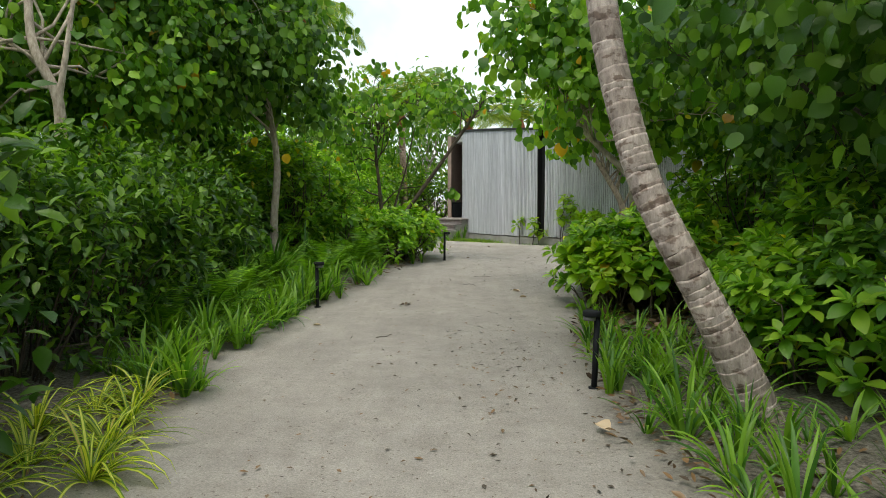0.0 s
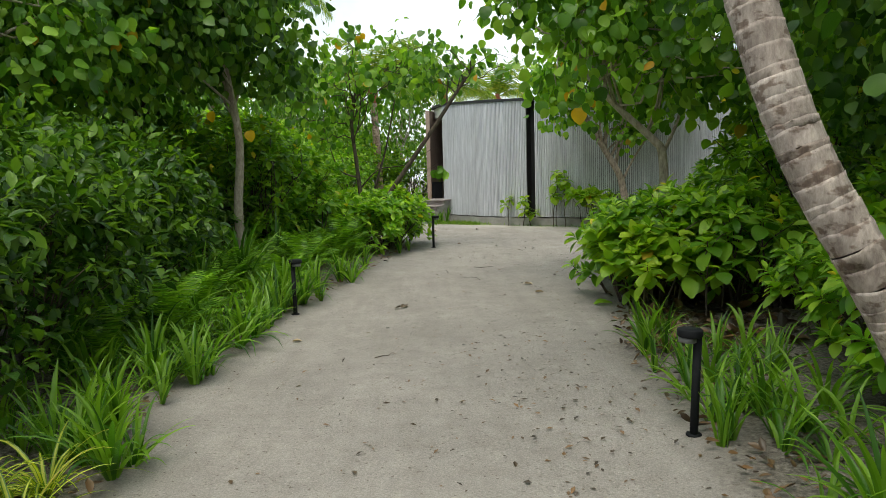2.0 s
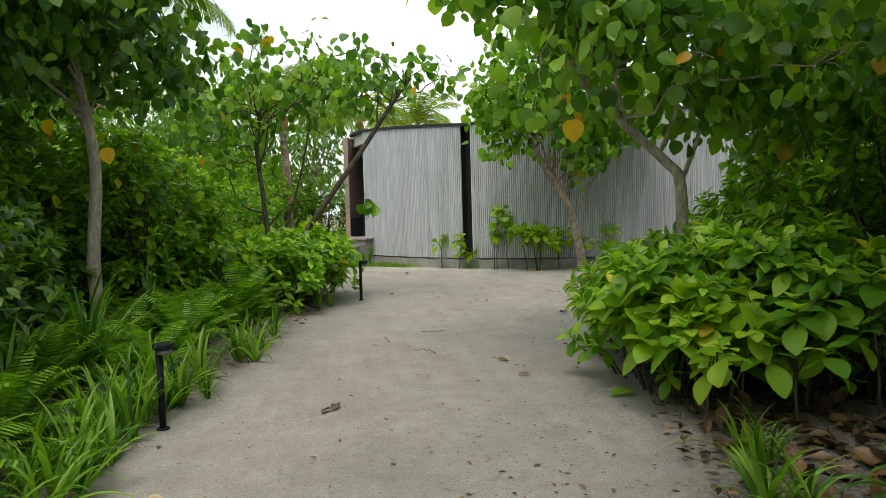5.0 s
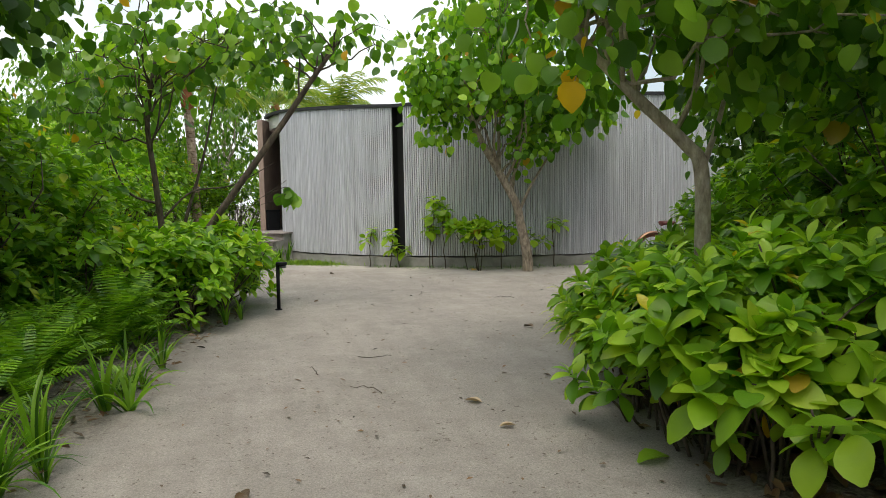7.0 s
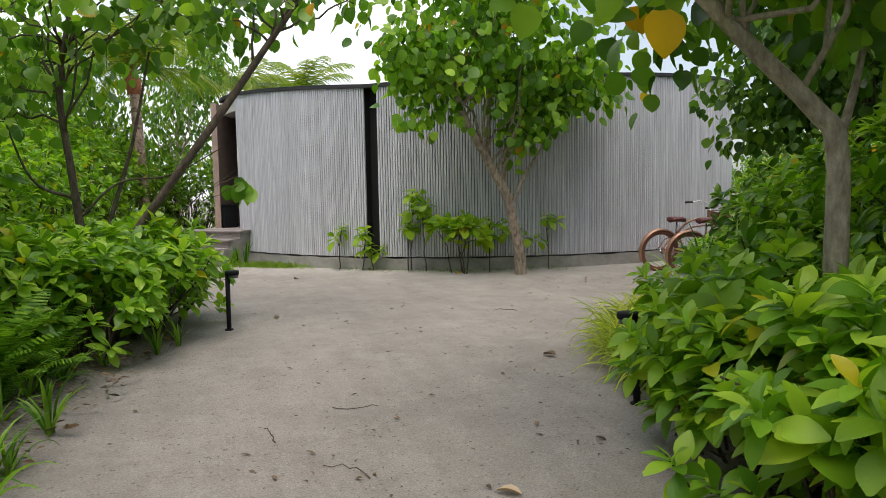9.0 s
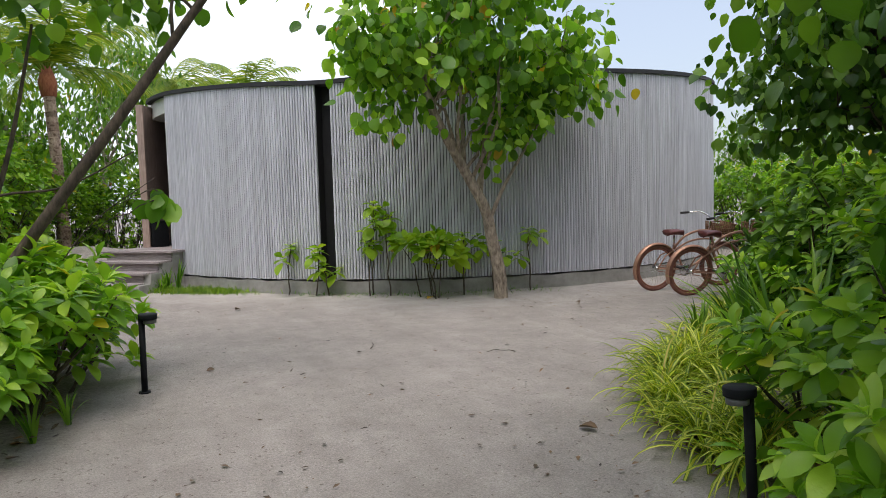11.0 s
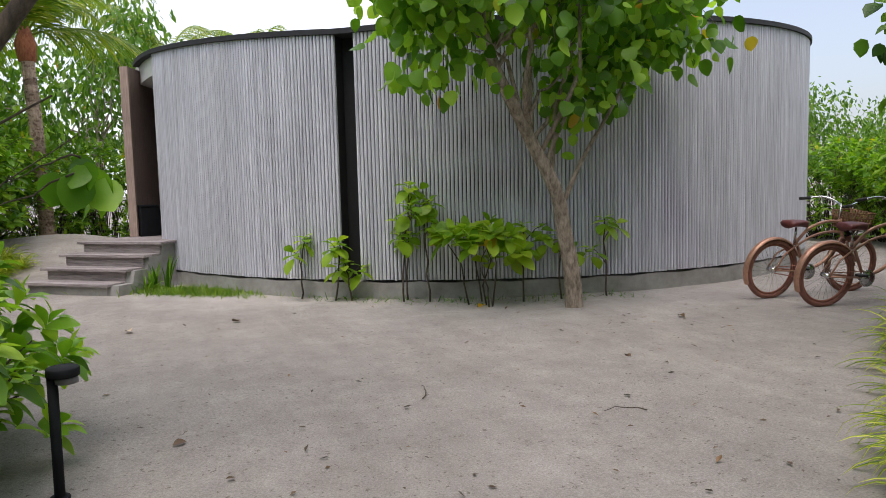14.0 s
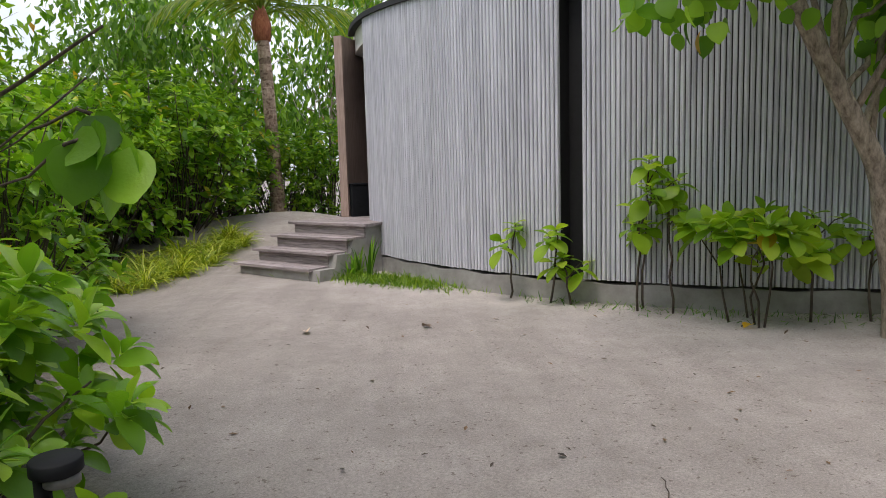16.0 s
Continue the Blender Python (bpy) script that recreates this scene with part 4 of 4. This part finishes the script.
tree("broadleaf_tree", (7.2, 13.2, 0.1), [(7.2, 13.2, 0.0), (7.15, 13.2, 1.6), (7.0, 13.2, 3.6)],
     [(6.9, 13.2, 3.3, 1.2, 1.2, 1.2), (6.9, 13.9, 2.7, 0.9, 0.8, 0.8), (6.6, 13.6, 4.0, 0.9, 0.9, 0.8), (7.6, 13.9, 4.3, 1.4, 1.4, 1.1), (8.6, 13.4, 3.2, 1.3, 1.3, 1.3)], 200, 40, 0.13, leaf_dark, bark_dark, HEART, 21, "dark green tree beside the parking place", 0.09)

# single yellow leaves that stand out
for k, (x, y, z, s) in enumerate([(1.62, 9.62, 2.17, 0.19), (1.95, 8.25, 0.4, 0.12), (2.0, 8.98, 0.32, 0.13), (-2.45, 10.9, 2.1, 0.15), (-2.9, 10.8, 2.35, 0.14), (2.12, 8.3, 0.45, 0.1)]):
    r_ = np.random.RandomState(50 + k)
    vs, fs = leaves(np.array([[0, 0, 0.0]]), np.array([[r_.uniform(-0.2, 0.2), -0.35, -1.0]]), np.array([s]), HEART_FINE, r_, 0.1)
    ob = raw_mesh("yellow_leaf", vs, fs, leaf_yellow)
    ob.location = (x, y, z)
    tagged(ob, "single bright yellow leaf hanging on a twig", "leaf", "yellow leaves")

# ---- shrubs ----
rng = np.random.RandomState(77)
glossy = [bush("glossy_shrub", 100 + k, 0.62, 1.0, 62, 11, 0.15, leaf_bush, OBOVATE, "bright green shrub with whorls of spoon-shaped leaves", low=0.16) for k in range(3)]
scatter(glossy, [(-0.85, 13.9), (-1.9, 12.9), (-2.6, 12.4), (-0.8, 15.0), (-1.6, 14.0), (-1.3, 15.7), (-2.2, 14.8), (-2.3, 13.3), (-0.65, 14.5), (-2.1, 16.3), (-3.0, 15.5), (-1.15, 13.3), (-1.9, 15.2)], "glossy shrubs", rng, 0.95, 1.3)
glossy = [copy_thing(g_, Matrix()) for g_ in glossy]
scatter(glossy, [(2.65, 8.75), (2.9, 8.4), (2.95, 9.6), (3.05, 10.7), (3.3, 8.2), (3.4, 9.3), (3.6, 10.4), (2.9, 5.6), (2.7, 4.9), (3.3, 4.2), (3.0, 6.6), (3.4, 6.2), (3.9, 8.3), (4.2, 9.4)], "glossy shrubs", rng, 0.95, 1.35)
glossy = [copy_thing(g_, Matrix()) for g_ in glossy]
scatter(glossy, [(2.1, 9.3), (2.05, 8.75), (2.4, 9.75), (5.55, 13.15), (6.0, 13.6), (5.3, 12.5), (6.6, 13.9)], "glossy shrubs", rng, 0.98, 1.12)
big = [bush("large_leaf_shrub", 120 + k, 0.5, 0.85, 26, 9, 0.2, leaf_young, ROUND_BIG, "shrub with large round glossy leaves on thin stems", low=0.42) for k in range(2)]
scatter(big, [(2.15, 8.85), (2.15, 8.3), (2.3, 9.45), (2.5, 9.0), (2.95, 10.3), (1.95, 8.55), (2.3, 9.9)], "large-leaf shrubs", rng, 0.85, 1.1)
fine = [bush("small_leaf_shrub", 140 + k, 1.05, 2.15, 360, 13, 0.115, leaf_shade, SMALL, "tall dense shrub with small dark leaves, tinted darker for shade", rosette=False, low=0.06) for k in range(2)]
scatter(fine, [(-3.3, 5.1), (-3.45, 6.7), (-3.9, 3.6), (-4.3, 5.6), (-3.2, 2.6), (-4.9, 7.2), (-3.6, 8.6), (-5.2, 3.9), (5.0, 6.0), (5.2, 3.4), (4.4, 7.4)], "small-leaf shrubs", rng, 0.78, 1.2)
low_dark = [bush("dark_shrub", 150 + k, 0.75, 1.35, 115, 11, 0.14, leaf_dark, OBOVATE, "dark green leafy shrub in the shade", low=0.08) for k in range(2)]
scatter(low_dark, [(3.2, 5.0), (3.5, 3.6), (4.2, 4.9), (3.0, 2.4), (4.4, 3.0), (-3.4, 10.2), (-4.1, 9.6), (-3.3, 12.0), (5.6, 11.7), (5.6, 12.8), (6.6, 13.3), (6.2, 12.2), (7.6, 13.7), (5.3, 11.9), (6.6, 13.0), (8.3, 14.3), (9.2, 14.4)], "dark shrubs", rng, 0.9, 1.2)
hedge = [bush("hedge_shrub", 160 + k, 1.15, 2.3, 330, 9, 0.15, leaf_hedge, OBOVATE_FAR, "tall bright green hedge shrub with glossy leaves", low=0.05) for k in range(2)]
scatter(hedge, [(-2.5, 16.2), (-3.4, 14.7), (4.3, 9.0), (4.7, 10.6), (4.2, 6.4), (-2.2, 17.7), (-3.6, 19.4), (-3.4, 13.0), (-2.9, 16.6), (-4.2, 17.2), (-1.6, 27.8), (-0.4, 28.6), (-2.9, 13.0), (-4.2, 12.0),
                (-5.2, 15.4), (-5.6, 17.8), (-6.6, 22.4), (15.0, 19.5), (16.5, 21.0), (14.2, 21.5), (18.0, 18.5), (12.9, 17.9), (13.7, 19.0), (14.4, 20.2), (12.4, 17.0), (13.2, 16.6), (15.4, 16.2), (11.8, 15.2), (17.2, 14.8)], "hedge shrubs", rng, 0.85, 1.15)
hedge = [copy_thing(g_, Matrix()) for g_ in hedge]
scatter(hedge, [(-4.0, 21.2), (-3.7, 23.0), (-3.0, 24.7), (-5.2, 22.4), (-4.6, 24.6), (-2.9, 26.6), (-5.8, 20.0), (-6.0, 25.2), (-4.2, 27.4), (-4.6, 18.8)], "hedge shrubs", rng, 1.15, 1.4)
# young plants along the foot of the wall
def sapling(x, y, height, branches, seed, label, name="young_tree", group="young plants at the wall", size=0.19, mat=None):
    """One thin stem, forked near the top, each tip with a whorl of drooping large leaves."""
    rs = np.random.RandomState(seed)
    ob = empty(name, pose(x, y, gz_at(x, y) - 0.01, 0, 0, rs.uniform(0, 360)), label, "young tree", group)
    lean = rs.uniform(-0.08, 0.08, 2)
    bm = bmesh.new()
    spine = limb(bm, (0, 0, -0.05), (lean[0], lean[1], height * 0.93), 0.012, 0.006, rs, 0.12, 8, 7)
    part("stem", bm, bark_dark, ob)
    tips = [Vector(spine[-1])]
    for k in range(branches):
        f = rs.uniform(0.4, 0.8)
        p0 = spine[int(f * 8)]
        a = 2.4 * k + rs.uniform(0, 1)
        tip = p0 + Vector((math.cos(a), math.sin(a), 0.9)) * rs.uniform(0.16, 0.26)
        bm = bmesh.new()
        limb(bm, p0, tip, 0.007, 0.004, rs, 0.12, 4, 5)
        part("branch", bm, bark_dark, ob)
        tips.append(tip)
    for k, tip in enumerate(tips):
        n = 9 if k == 0 else 6
        ang = rs.uniform(0, 6) + np.arange(n) * 2.4
        D = np.stack([np.cos(ang), np.sin(ang), np.linspace(-0.55, 0.75, n)], -1)
        P = np.array(tip) + np.stack([0 * ang, 0 * ang, np.linspace(-0.09, 0.0, n)], -1)
        vs, fs = leaves(P, D, size * np.linspace(1.1, 0.7, n) * rs.uniform(0.8, 1.1, n), ROUND_BIG, rs, 0.25)
        raw_mesh("leaf_whorl", vs, fs, mat or leaf_young, ob)


for k, (x, y, h, br) in enumerate([(2.1, 19.25, 0.82, 1), (2.42, 18.82, 0.78, 1), (2.6, 18.7, 0.5, 2), (3.1, 18.3, 1.45, 4), (3.36, 18.15, 1.2, 3), (3.2, 18.42, 0.85, 2), (4.3, 17.65, 0.95, 2), (4.75, 17.55, 0.8, 2), (5.3, 17.45, 1.0, 2)]):
    sapling(x, y, h, br, 180 + k, "young plant with whorls of large leaves on a thin stem")
# thin-stemmed young plants over the littered soil beside the path
for k, (x, y, h, br) in enumerate([(1.75, 7.8, 0.5, 2), (2.35, 7.75, 0.8, 4), (1.9, 8.15, 0.72, 4), (2.25, 8.2, 0.9, 5), (2.6, 8.0, 1.0, 5), (2.9, 7.7, 1.0, 5), (2.45, 8.5, 1.05, 5), (1.85, 8.45, 0.8, 4)]):
    sapling(x, y, h, br, 400 + k, "young shrub with large rounded leaves on a thin stem", "broad_leaf_sapling", "broad-leaf saplings", 0.2, leaf_bush if k % 3 else leaf_young)
clump = bush("young_shrub", 190, 0.55, 1.0, 20, 8, 0.23, leaf_young, ROUND_BIG, "clump of large-leaved young plants before the wall", low=0.55)
clump.matrix_world = pose(3.85, 17.7, 0.13)

# ---- strap-leaved plants and ferns ----
spider = [strap_plant("spider_plant", 200 + k, 42, 0.48, 0.025, leaf_spider, "variegated yellow-green spider plant tuft", 1.35, 0.48, edge=leaf_edge) for k in range(3)]
spots = [(-1.95, 4.25), (-1.85, 3.75), (-2.15, 3.5), (-1.75, 3.35), (-2.4, 4.0), (-2.1, 3.0), (-2.05, 4.65), (-1.9, 2.7), (-2.25, 4.4)]
for k in range(60):
    t = rng.uniform(0, 1)
    y = 10.95 + 3.7 * t
    spots.append((float(edge_x(RIGHT_EDGE, y)) + rng.uniform(0.02, 0.85) + 0.12 * t, y))
for k in range(54):
    spots.append((-2.45 + rng.uniform(-0.6, 0.35) + 1.05 * k / 54, 20.4 + 3.6 * k / 54))
scatter(spider, spots, "spider plants", rng, 0.75, 1.15)
lily = [strap_plant("strap_plant", 220 + k, 13, 0.5, 0.036, leaf_grass, "green strap-leaved plant in the sand", (0.5, 0.8, 1.1, 0.65, 0.95)[k], (0.85, 0.7, 0.6, 0.78, 0.66)[k]) for k in range(5)]
spots = []
for k in range(110):
    y = rng.uniform(4.6, 9.6) if k < 92 else rng.uniform(9.6, 13.6)
    spots.append((float(edge_x(LEFT_EDGE, y)) - abs(rng.normal(0, 0.45)) + 0.03, y))
for k in range(68):
    y = rng.uniform(2.4, 7.4)
    spots.append((float(edge_x(RIGHT_EDGE, y)) + abs(rng.normal(0, 0.65)) + 0.1, y))
for k in range(10):
    spots.append((4.6 + rng.uniform(-0.1, 1.0), 12.2 + rng.uniform(-0.4, 1.4)))
for k in range(16):
    spots.append((rng.uniform(-2.75, -1.8), rng.uniform(4.7, 6.6)))
spots += [(0.35, 20.95), (0.5, 21.1), (0.28, 21.1)]
scatter(lily, spots, "strap plants", rng, 0.5, 1.05)
tall = [strap_plant("dark_strap_plant", 240 + k, 26, 0.95, 0.05, leaf_grass, "tall dark green strap-leaved plant", 0.7, 0.8) for k in range(2)]
scatter(tall, [(4.2, 12.25), (4.6, 12.9), (3.9, 11.7), (4.9, 13.3), (3.55, 11.45), (-2.7, 9.4), (-2.9, 8.2), (-2.6, 10.4), (-2.4, 9.9), (-2.5, 7.4), (-2.9, 6.6), (-2.2, 11.2), (-2.6, 8.8), (-1.9, 12.1)], "dark strap plants", rng, 0.75, 1.0)
ferns = [fern(260 + k, 15, 0.66, "bright green fern with arching fronds") for k in range(3)]
spots = []
for k in range(48):
    y = rng.uniform(6.6, 13.8)
    spots.append((float(edge_x(LEFT_EDGE, y)) - 0.6 - abs(rng.normal(0, 0.5)), y))
scatter(ferns, spots, "ferns", rng, 0.6, 1.2)
for k, (x, y) in enumerate([(0.62, 20.85), (0.42, 20.98)]):
    ob = strap_plant("upright_strap_plant", 280 + k, 12, 0.5 - 0.15 * k, 0.045, leaf_grass, "upright green strap plant at the foot of the steps", 0.3, 0.9)
    ob.location = (x, y, gz_at(x, y) - 0.02)
# low grass at the foot of the steps
P = np.stack([0.85 + rng.normal(0, 0.42, 2600), 20.55 + rng.normal(0, 0.2, 2600), np.zeros(2600)], -1)
P[:, 1] -= (P[:, 0] - 0.85) * 0.75
P[:, 2] = ground_z(P[:, 0], P[:, 1])
D = unit(rng, 2600) * 0.8 + np.array([0, 0, 1.0])
vs, fs = leaves(P, D, rng.uniform(0.04, 0.12, 2600), blade([0.12, 0.1, 0.02], 0.1, 0.3), rng, 0.5)
tagged(raw_mesh("grass_patch", vs, fs, leaf_edge), "low green grass at the foot of the wall", "grass", kind="stuff")
n = 500
P = np.stack([rng.uniform(2.2, 5.6, n), np.zeros(n), np.zeros(n)], -1)
P[:, 1] = CY - np.sqrt(R ** 2 - (P[:, 0] - CX) ** 2) - np.abs(rng.normal(0.2, 0.18, n))
P[:, 2] = ground_z(P[:, 0], P[:, 1])
vs, fs = leaves(P, unit(rng, n) * 0.8 + np.array([0, 0, 0.7]), rng.uniform(0.03, 0.09, n), blade([0.12, 0.1, 0.02], 0.1, 0.3), rng, 0.5)
tagged(raw_mesh("weeds", vs, fs, leaf_grass), "thin weeds along the plinth", "weeds", kind="stuff")

# ---- palms and trees in the distance ----
palm((-1.5, 27.0, 0.5), [(-1.45, 27.0, 0.3), (-1.5, 27.0, 1.6), (-1.55, 27.0, 3.0), (-1.62, 27.0, 4.5)], 0.16, 18, 2.8, 31, "young coconut palm with a reddish crown shaft", bark_palm_far)
palm((1.5, 33.0, 0.1), [(1.5, 33.0, 0.0), (1.4, 33.0, 3.0), (1.2, 33.0, 5.0)], 0.16, 16, 2.8, 32, "coconut palm behind the house", bark_palm_far)
palm((3.6, 35.0, 0.1), [(3.6, 35.0, 0.0), (3.7, 35.0, 3.0), (3.9, 35.0, 5.0)], 0.16, 14, 2.6, 33, "coconut palm behind the house", bark_palm_far)
palm((-8.0, 24.0, 0.1), [(-8.0, 24.0, 0.0), (-6.6, 23.8, 3.5), (-4.6, 23.5, 7.2)], 0.17, 18, 3.2, 34, "tall coconut palm above the hedge", bark_palm_far)
far_protos = [tree("background_tree", (0, 0, 0), [(0, 0, 0), (0.1, 0, 1.6), (-0.1, 0.1, 3.4)],
                   [(0, 0, 3.3, 1.9, 1.9, 1.9), (0.9, 0.4, 4.6, 1.4, 1.4, 1.2), (-1.0, 0.2, 2.4, 1.4, 1.4, 1.3)], 104, 30, 0.2, mt, bark, OVATE, 40 + k, "leafy tree in the distance", 0.1, 20, 0.3) for k, mt in enumerate((leaf_far, leaf_tree))]
spots = [(-5.5, 29.5), (-7.2, 23.6), (-9.2, 19.0), (-3.2, 31.0), (-0.8, 31.5), (-7.5, 26.5), (-8.2, 21.5), (-8.0, 16.5), (-7.6, 11.5), (-7.6, 6.5), (-7.0, 1.5), (-5.5, -2.5), (-2.6, -5.0), (1.5, -6.0), (5.0, -3.5), (7.0, 0.5), (7.4, 4.5), (8.2, 8.2),
         (9.6, 11.2), (12.2, 12.2), (15.5, 11.0), (-10.5, 28.0), (-6.2, 33.0), (-11.0, 13.0), (18.5, 11.5), (13.0, 14.2)]
scatter(far_protos, spots, "background trees", rng, 0.85, 1.2)
far_protos = [copy_thing(g_, Matrix()) for g_ in far_protos]
scatter(far_protos, [(17.5, 24.5), (20.0, 21.0), (16.0, 28.0), (20.5, 16.0), (22.0, 26.0), (14.5, 25.5), (19.0, 23.5)], "background trees", rng, 0.55, 0.72)

# ---- fallen leaves and litter on the sand ----
n = 1700
P = np.zeros((n, 3))
P[:, 1] = rng.uniform(0.5, 19, n)
lx, rx_ = edge_x(LEFT_EDGE, P[:, 1]), np.minimum(edge_x(RIGHT_EDGE, P[:, 1]), 6.0)
P[:, 0] = lx + (rx_ - lx) * rng.beta(1.6, 1.1, n)
k = 300
P[:k, 0], P[:k, 1] = rng.normal(0.55, 0.35, k), rng.normal(6.0, 1.1, k)
P[:, 2] = ground_z(P[:, 0], P[:, 1]) + 0.008
D = unit(rng, n) * np.array([1, 1, 0.12])
vs, fs = leaves(P, D, rng.uniform(0.1, 1, n) ** 2 * 0.045 + 0.006, blade([0.1, 0.55, 0.05], 0.25, -0.15), rng, 0.15)
tagged(raw_mesh("leaf_litter", vs, fs, leaf_dry), "small dark dry leaf bits scattered on sand", "litter", kind="stuff")
n = 2600
P = np.zeros((n, 3))
P[:, 1] = rng.uniform(0.5, 14, n)
P[:, 0] = np.where(rng.uniform(0, 1, n) < 0.35, edge_x(LEFT_EDGE, P[:, 1]) - np.abs(rng.normal(0, 0.7, n)), edge_x(RIGHT_EDGE, P[:, 1]) + np.abs(rng.normal(0, 0.8, n)))
P[:, 2] = ground_z(P[:, 0], P[:, 1]) + 0.05
vs, fs = leaves(P, unit(rng, n) * np.array([1, 1, 0.25]), rng.uniform(0.03, 0.085, n), blade([0.1, 0.4, 0.45, 0.05], 0.3, -0.15), rng, 0.3)
tagged(raw_mesh("soil_litter", vs, fs, leaf_dry), "brown dead leaves under the shrubs", "litter", kind="stuff")
n = 420
P = np.zeros((n, 3))
P[:, 1] = rng.uniform(6.5, 9.6, n)
P[:, 0] = edge_x(RIGHT_EDGE, P[:, 1]) + 0.25 + np.abs(rng.normal(0, 0.8, n))
P[:, 2] = ground_z(P[:, 0], P[:, 1]) + rng.uniform(0.05, 0.075, n)
vs, fs = leaves(P, unit(rng, n) * np.array([1, 1, 0.3]), rng.uniform(0.07, 0.17, n), blade([0.1, 0.45, 0.6, 0.45, 0.06], 0.25, -0.12), rng, 0.35)
tagged(raw_mesh("dead_leaves", vs, fs, leaf_dry), "thick layer of large dead brown leaves on soil", "litter", kind="stuff")
for k, (x, y, s, mt, lab) in enumerate([(1.1, 9.9, 0.12, leaf_pale, "curled pale brown leaf lying on sand"), (1.05, 9.45, 0.1, leaf_pale, "curled pale brown leaf lying on sand"), (0.98, 4.0, 0.14, leaf_pale, "dry pale leaf at the path's edge"),
                                        (0.2, 18.04, 0.12, leaf_pale, "curled brown leaf lying on sand"), (1.17, 18.05, 0.11, leaf_dry, "dark curled leaf lying on sand"), (-0.5, 8.9, 0.09, leaf_dry, "small heap of dry brown leaf scraps"),
                                        (-1.44, 7.6, 0.09, leaf_pale, "reddish dry leaf lying on sand"), (3.72, 15.07, 0.07, leaf_dry, "dark curled leaf lying on sand"), (5.15, 16.1, 0.1, leaf_dry, "dark curled leaf lying on sand"),
                                        (3.67, 17.5, 0.13, leaf_yellow, "yellow leaf lying on sand"), (2.32, 12.0, 0.12, leaf_dry, "dark curled leaf lying on sand"), (0.5, 14.6, 0.07, leaf_dry, "dry leaf beside the path light"), (1.8, 10.3, 0.06, leaf_dry, "dark curled leaf lying on sand"), (1.55, 8.72, 0.2, leaf_bush, "green fallen leaf standing in sand")]):
    r_ = np.random.RandomState(300 + k)
    m_ = 3 if "heap" in lab else 1
    vs, fs = leaves(r_.normal(0, 0.05, (m_, 3)) * (m_ > 1) * np.array([1, 1, 0]), unit(r_, m_) * np.array([1, 1, 0.0]) + np.array([0, 0, 0.15]), np.full(m_, s), blade([0.1, 0.5, 0.66, 0.5, 0.06], 0.3, 0.15), r_, 0.25)
    ob = raw_mesh("fallen_leaf", vs, fs, mt)
    ob.location = (x, y, gz_at(x, y) + 0.008)
    tagged(ob, lab, "leaf", "fallen leaves")
for k, (x, y, L, a) in enumerate([(0.65, 11.3, 0.28, -15), (0.4, 10.4, 0.3, 130), (2.0, 14.9, 0.3, 70), (-0.6, 7.0, 0.2, 40), (1.2, 12.6, 0.2, 10), (2.9, 14.0, 0.25, 160), (0.1, 11.0, 0.25, 100)]):
    r_ = np.random.RandomState(330 + k)
    bm = bmesh.new()
    limb(bm, (-L / 2, 0, 0), (L / 2, 0, 0), 0.004, 0.002, r_, 0.2, 6, 5)
    ob = link_mesh("twig", bm, bark_dark)
    ob.matrix_world = pose(x, y, gz_at(x, y) + 0.006, 90, 0, a)
    tagged(ob, "thin dry twig lying on the sand", "twig", "twigs")

# ---- wall battens: each its own piece ----
def batten_mesh(height):
    bm = bmesh.new()
    prof = [(-0.0185, -0.03), (-0.0185, 0.0), (-0.015, 0.007), (-0.006, 0.0105), (0.006, 0.0105), (0.015, 0.007), (0.0185, 0.0), (0.0185, -0.03)]
    lo, hi = [bm.verts.new((x, y, 0)) for x, y in prof], [bm.verts.new((x, y, height)) for x, y in prof]
    for k in range(len(prof) - 1):
        bm.faces.new((lo[k + 1], lo[k], hi[k], hi[k + 1]))
    bm.faces.new(lo), bm.faces.new(list(reversed(hi)))
    bmesh.ops.recalc_face_normals(bm, faces=bm.faces)
    me = bpy.data.meshes.new("batten")
    bm.to_mesh(me)
    bm.free()
    me.materials.append(slat_wood)
    return me


BATTEN = batten_mesh(1.0)
PITCH = math.degrees(0.0465 / R)
rng = np.random.RandomState(5)
for parent, a0, a1 in ((wall_west, LEFT_END, GAP_A), (wall_south, GAP_B, RIGHT_END)):
    n = int((a1 - a0) / PITCH)
    for i in range(n):
        a = a0 + (a1 - a0) * (i + 0.5) / n
        ob = new("batten", BATTEN)
        ob.parent = parent
        z0 = BASE_Z + 0.012 + rng.uniform(-0.004, 0.004)
        p = on_arc(a, R - 0.005 + rng.uniform(-0.002, 0.002), z0)
        ob.matrix_local = pose(p.x, p.y, p.z, 0, 0, a - 90 + rng.uniform(-0.8, 0.8)) @ Matrix.Diagonal((1, 1, top_z(a) - 0.014 - z0, 1))
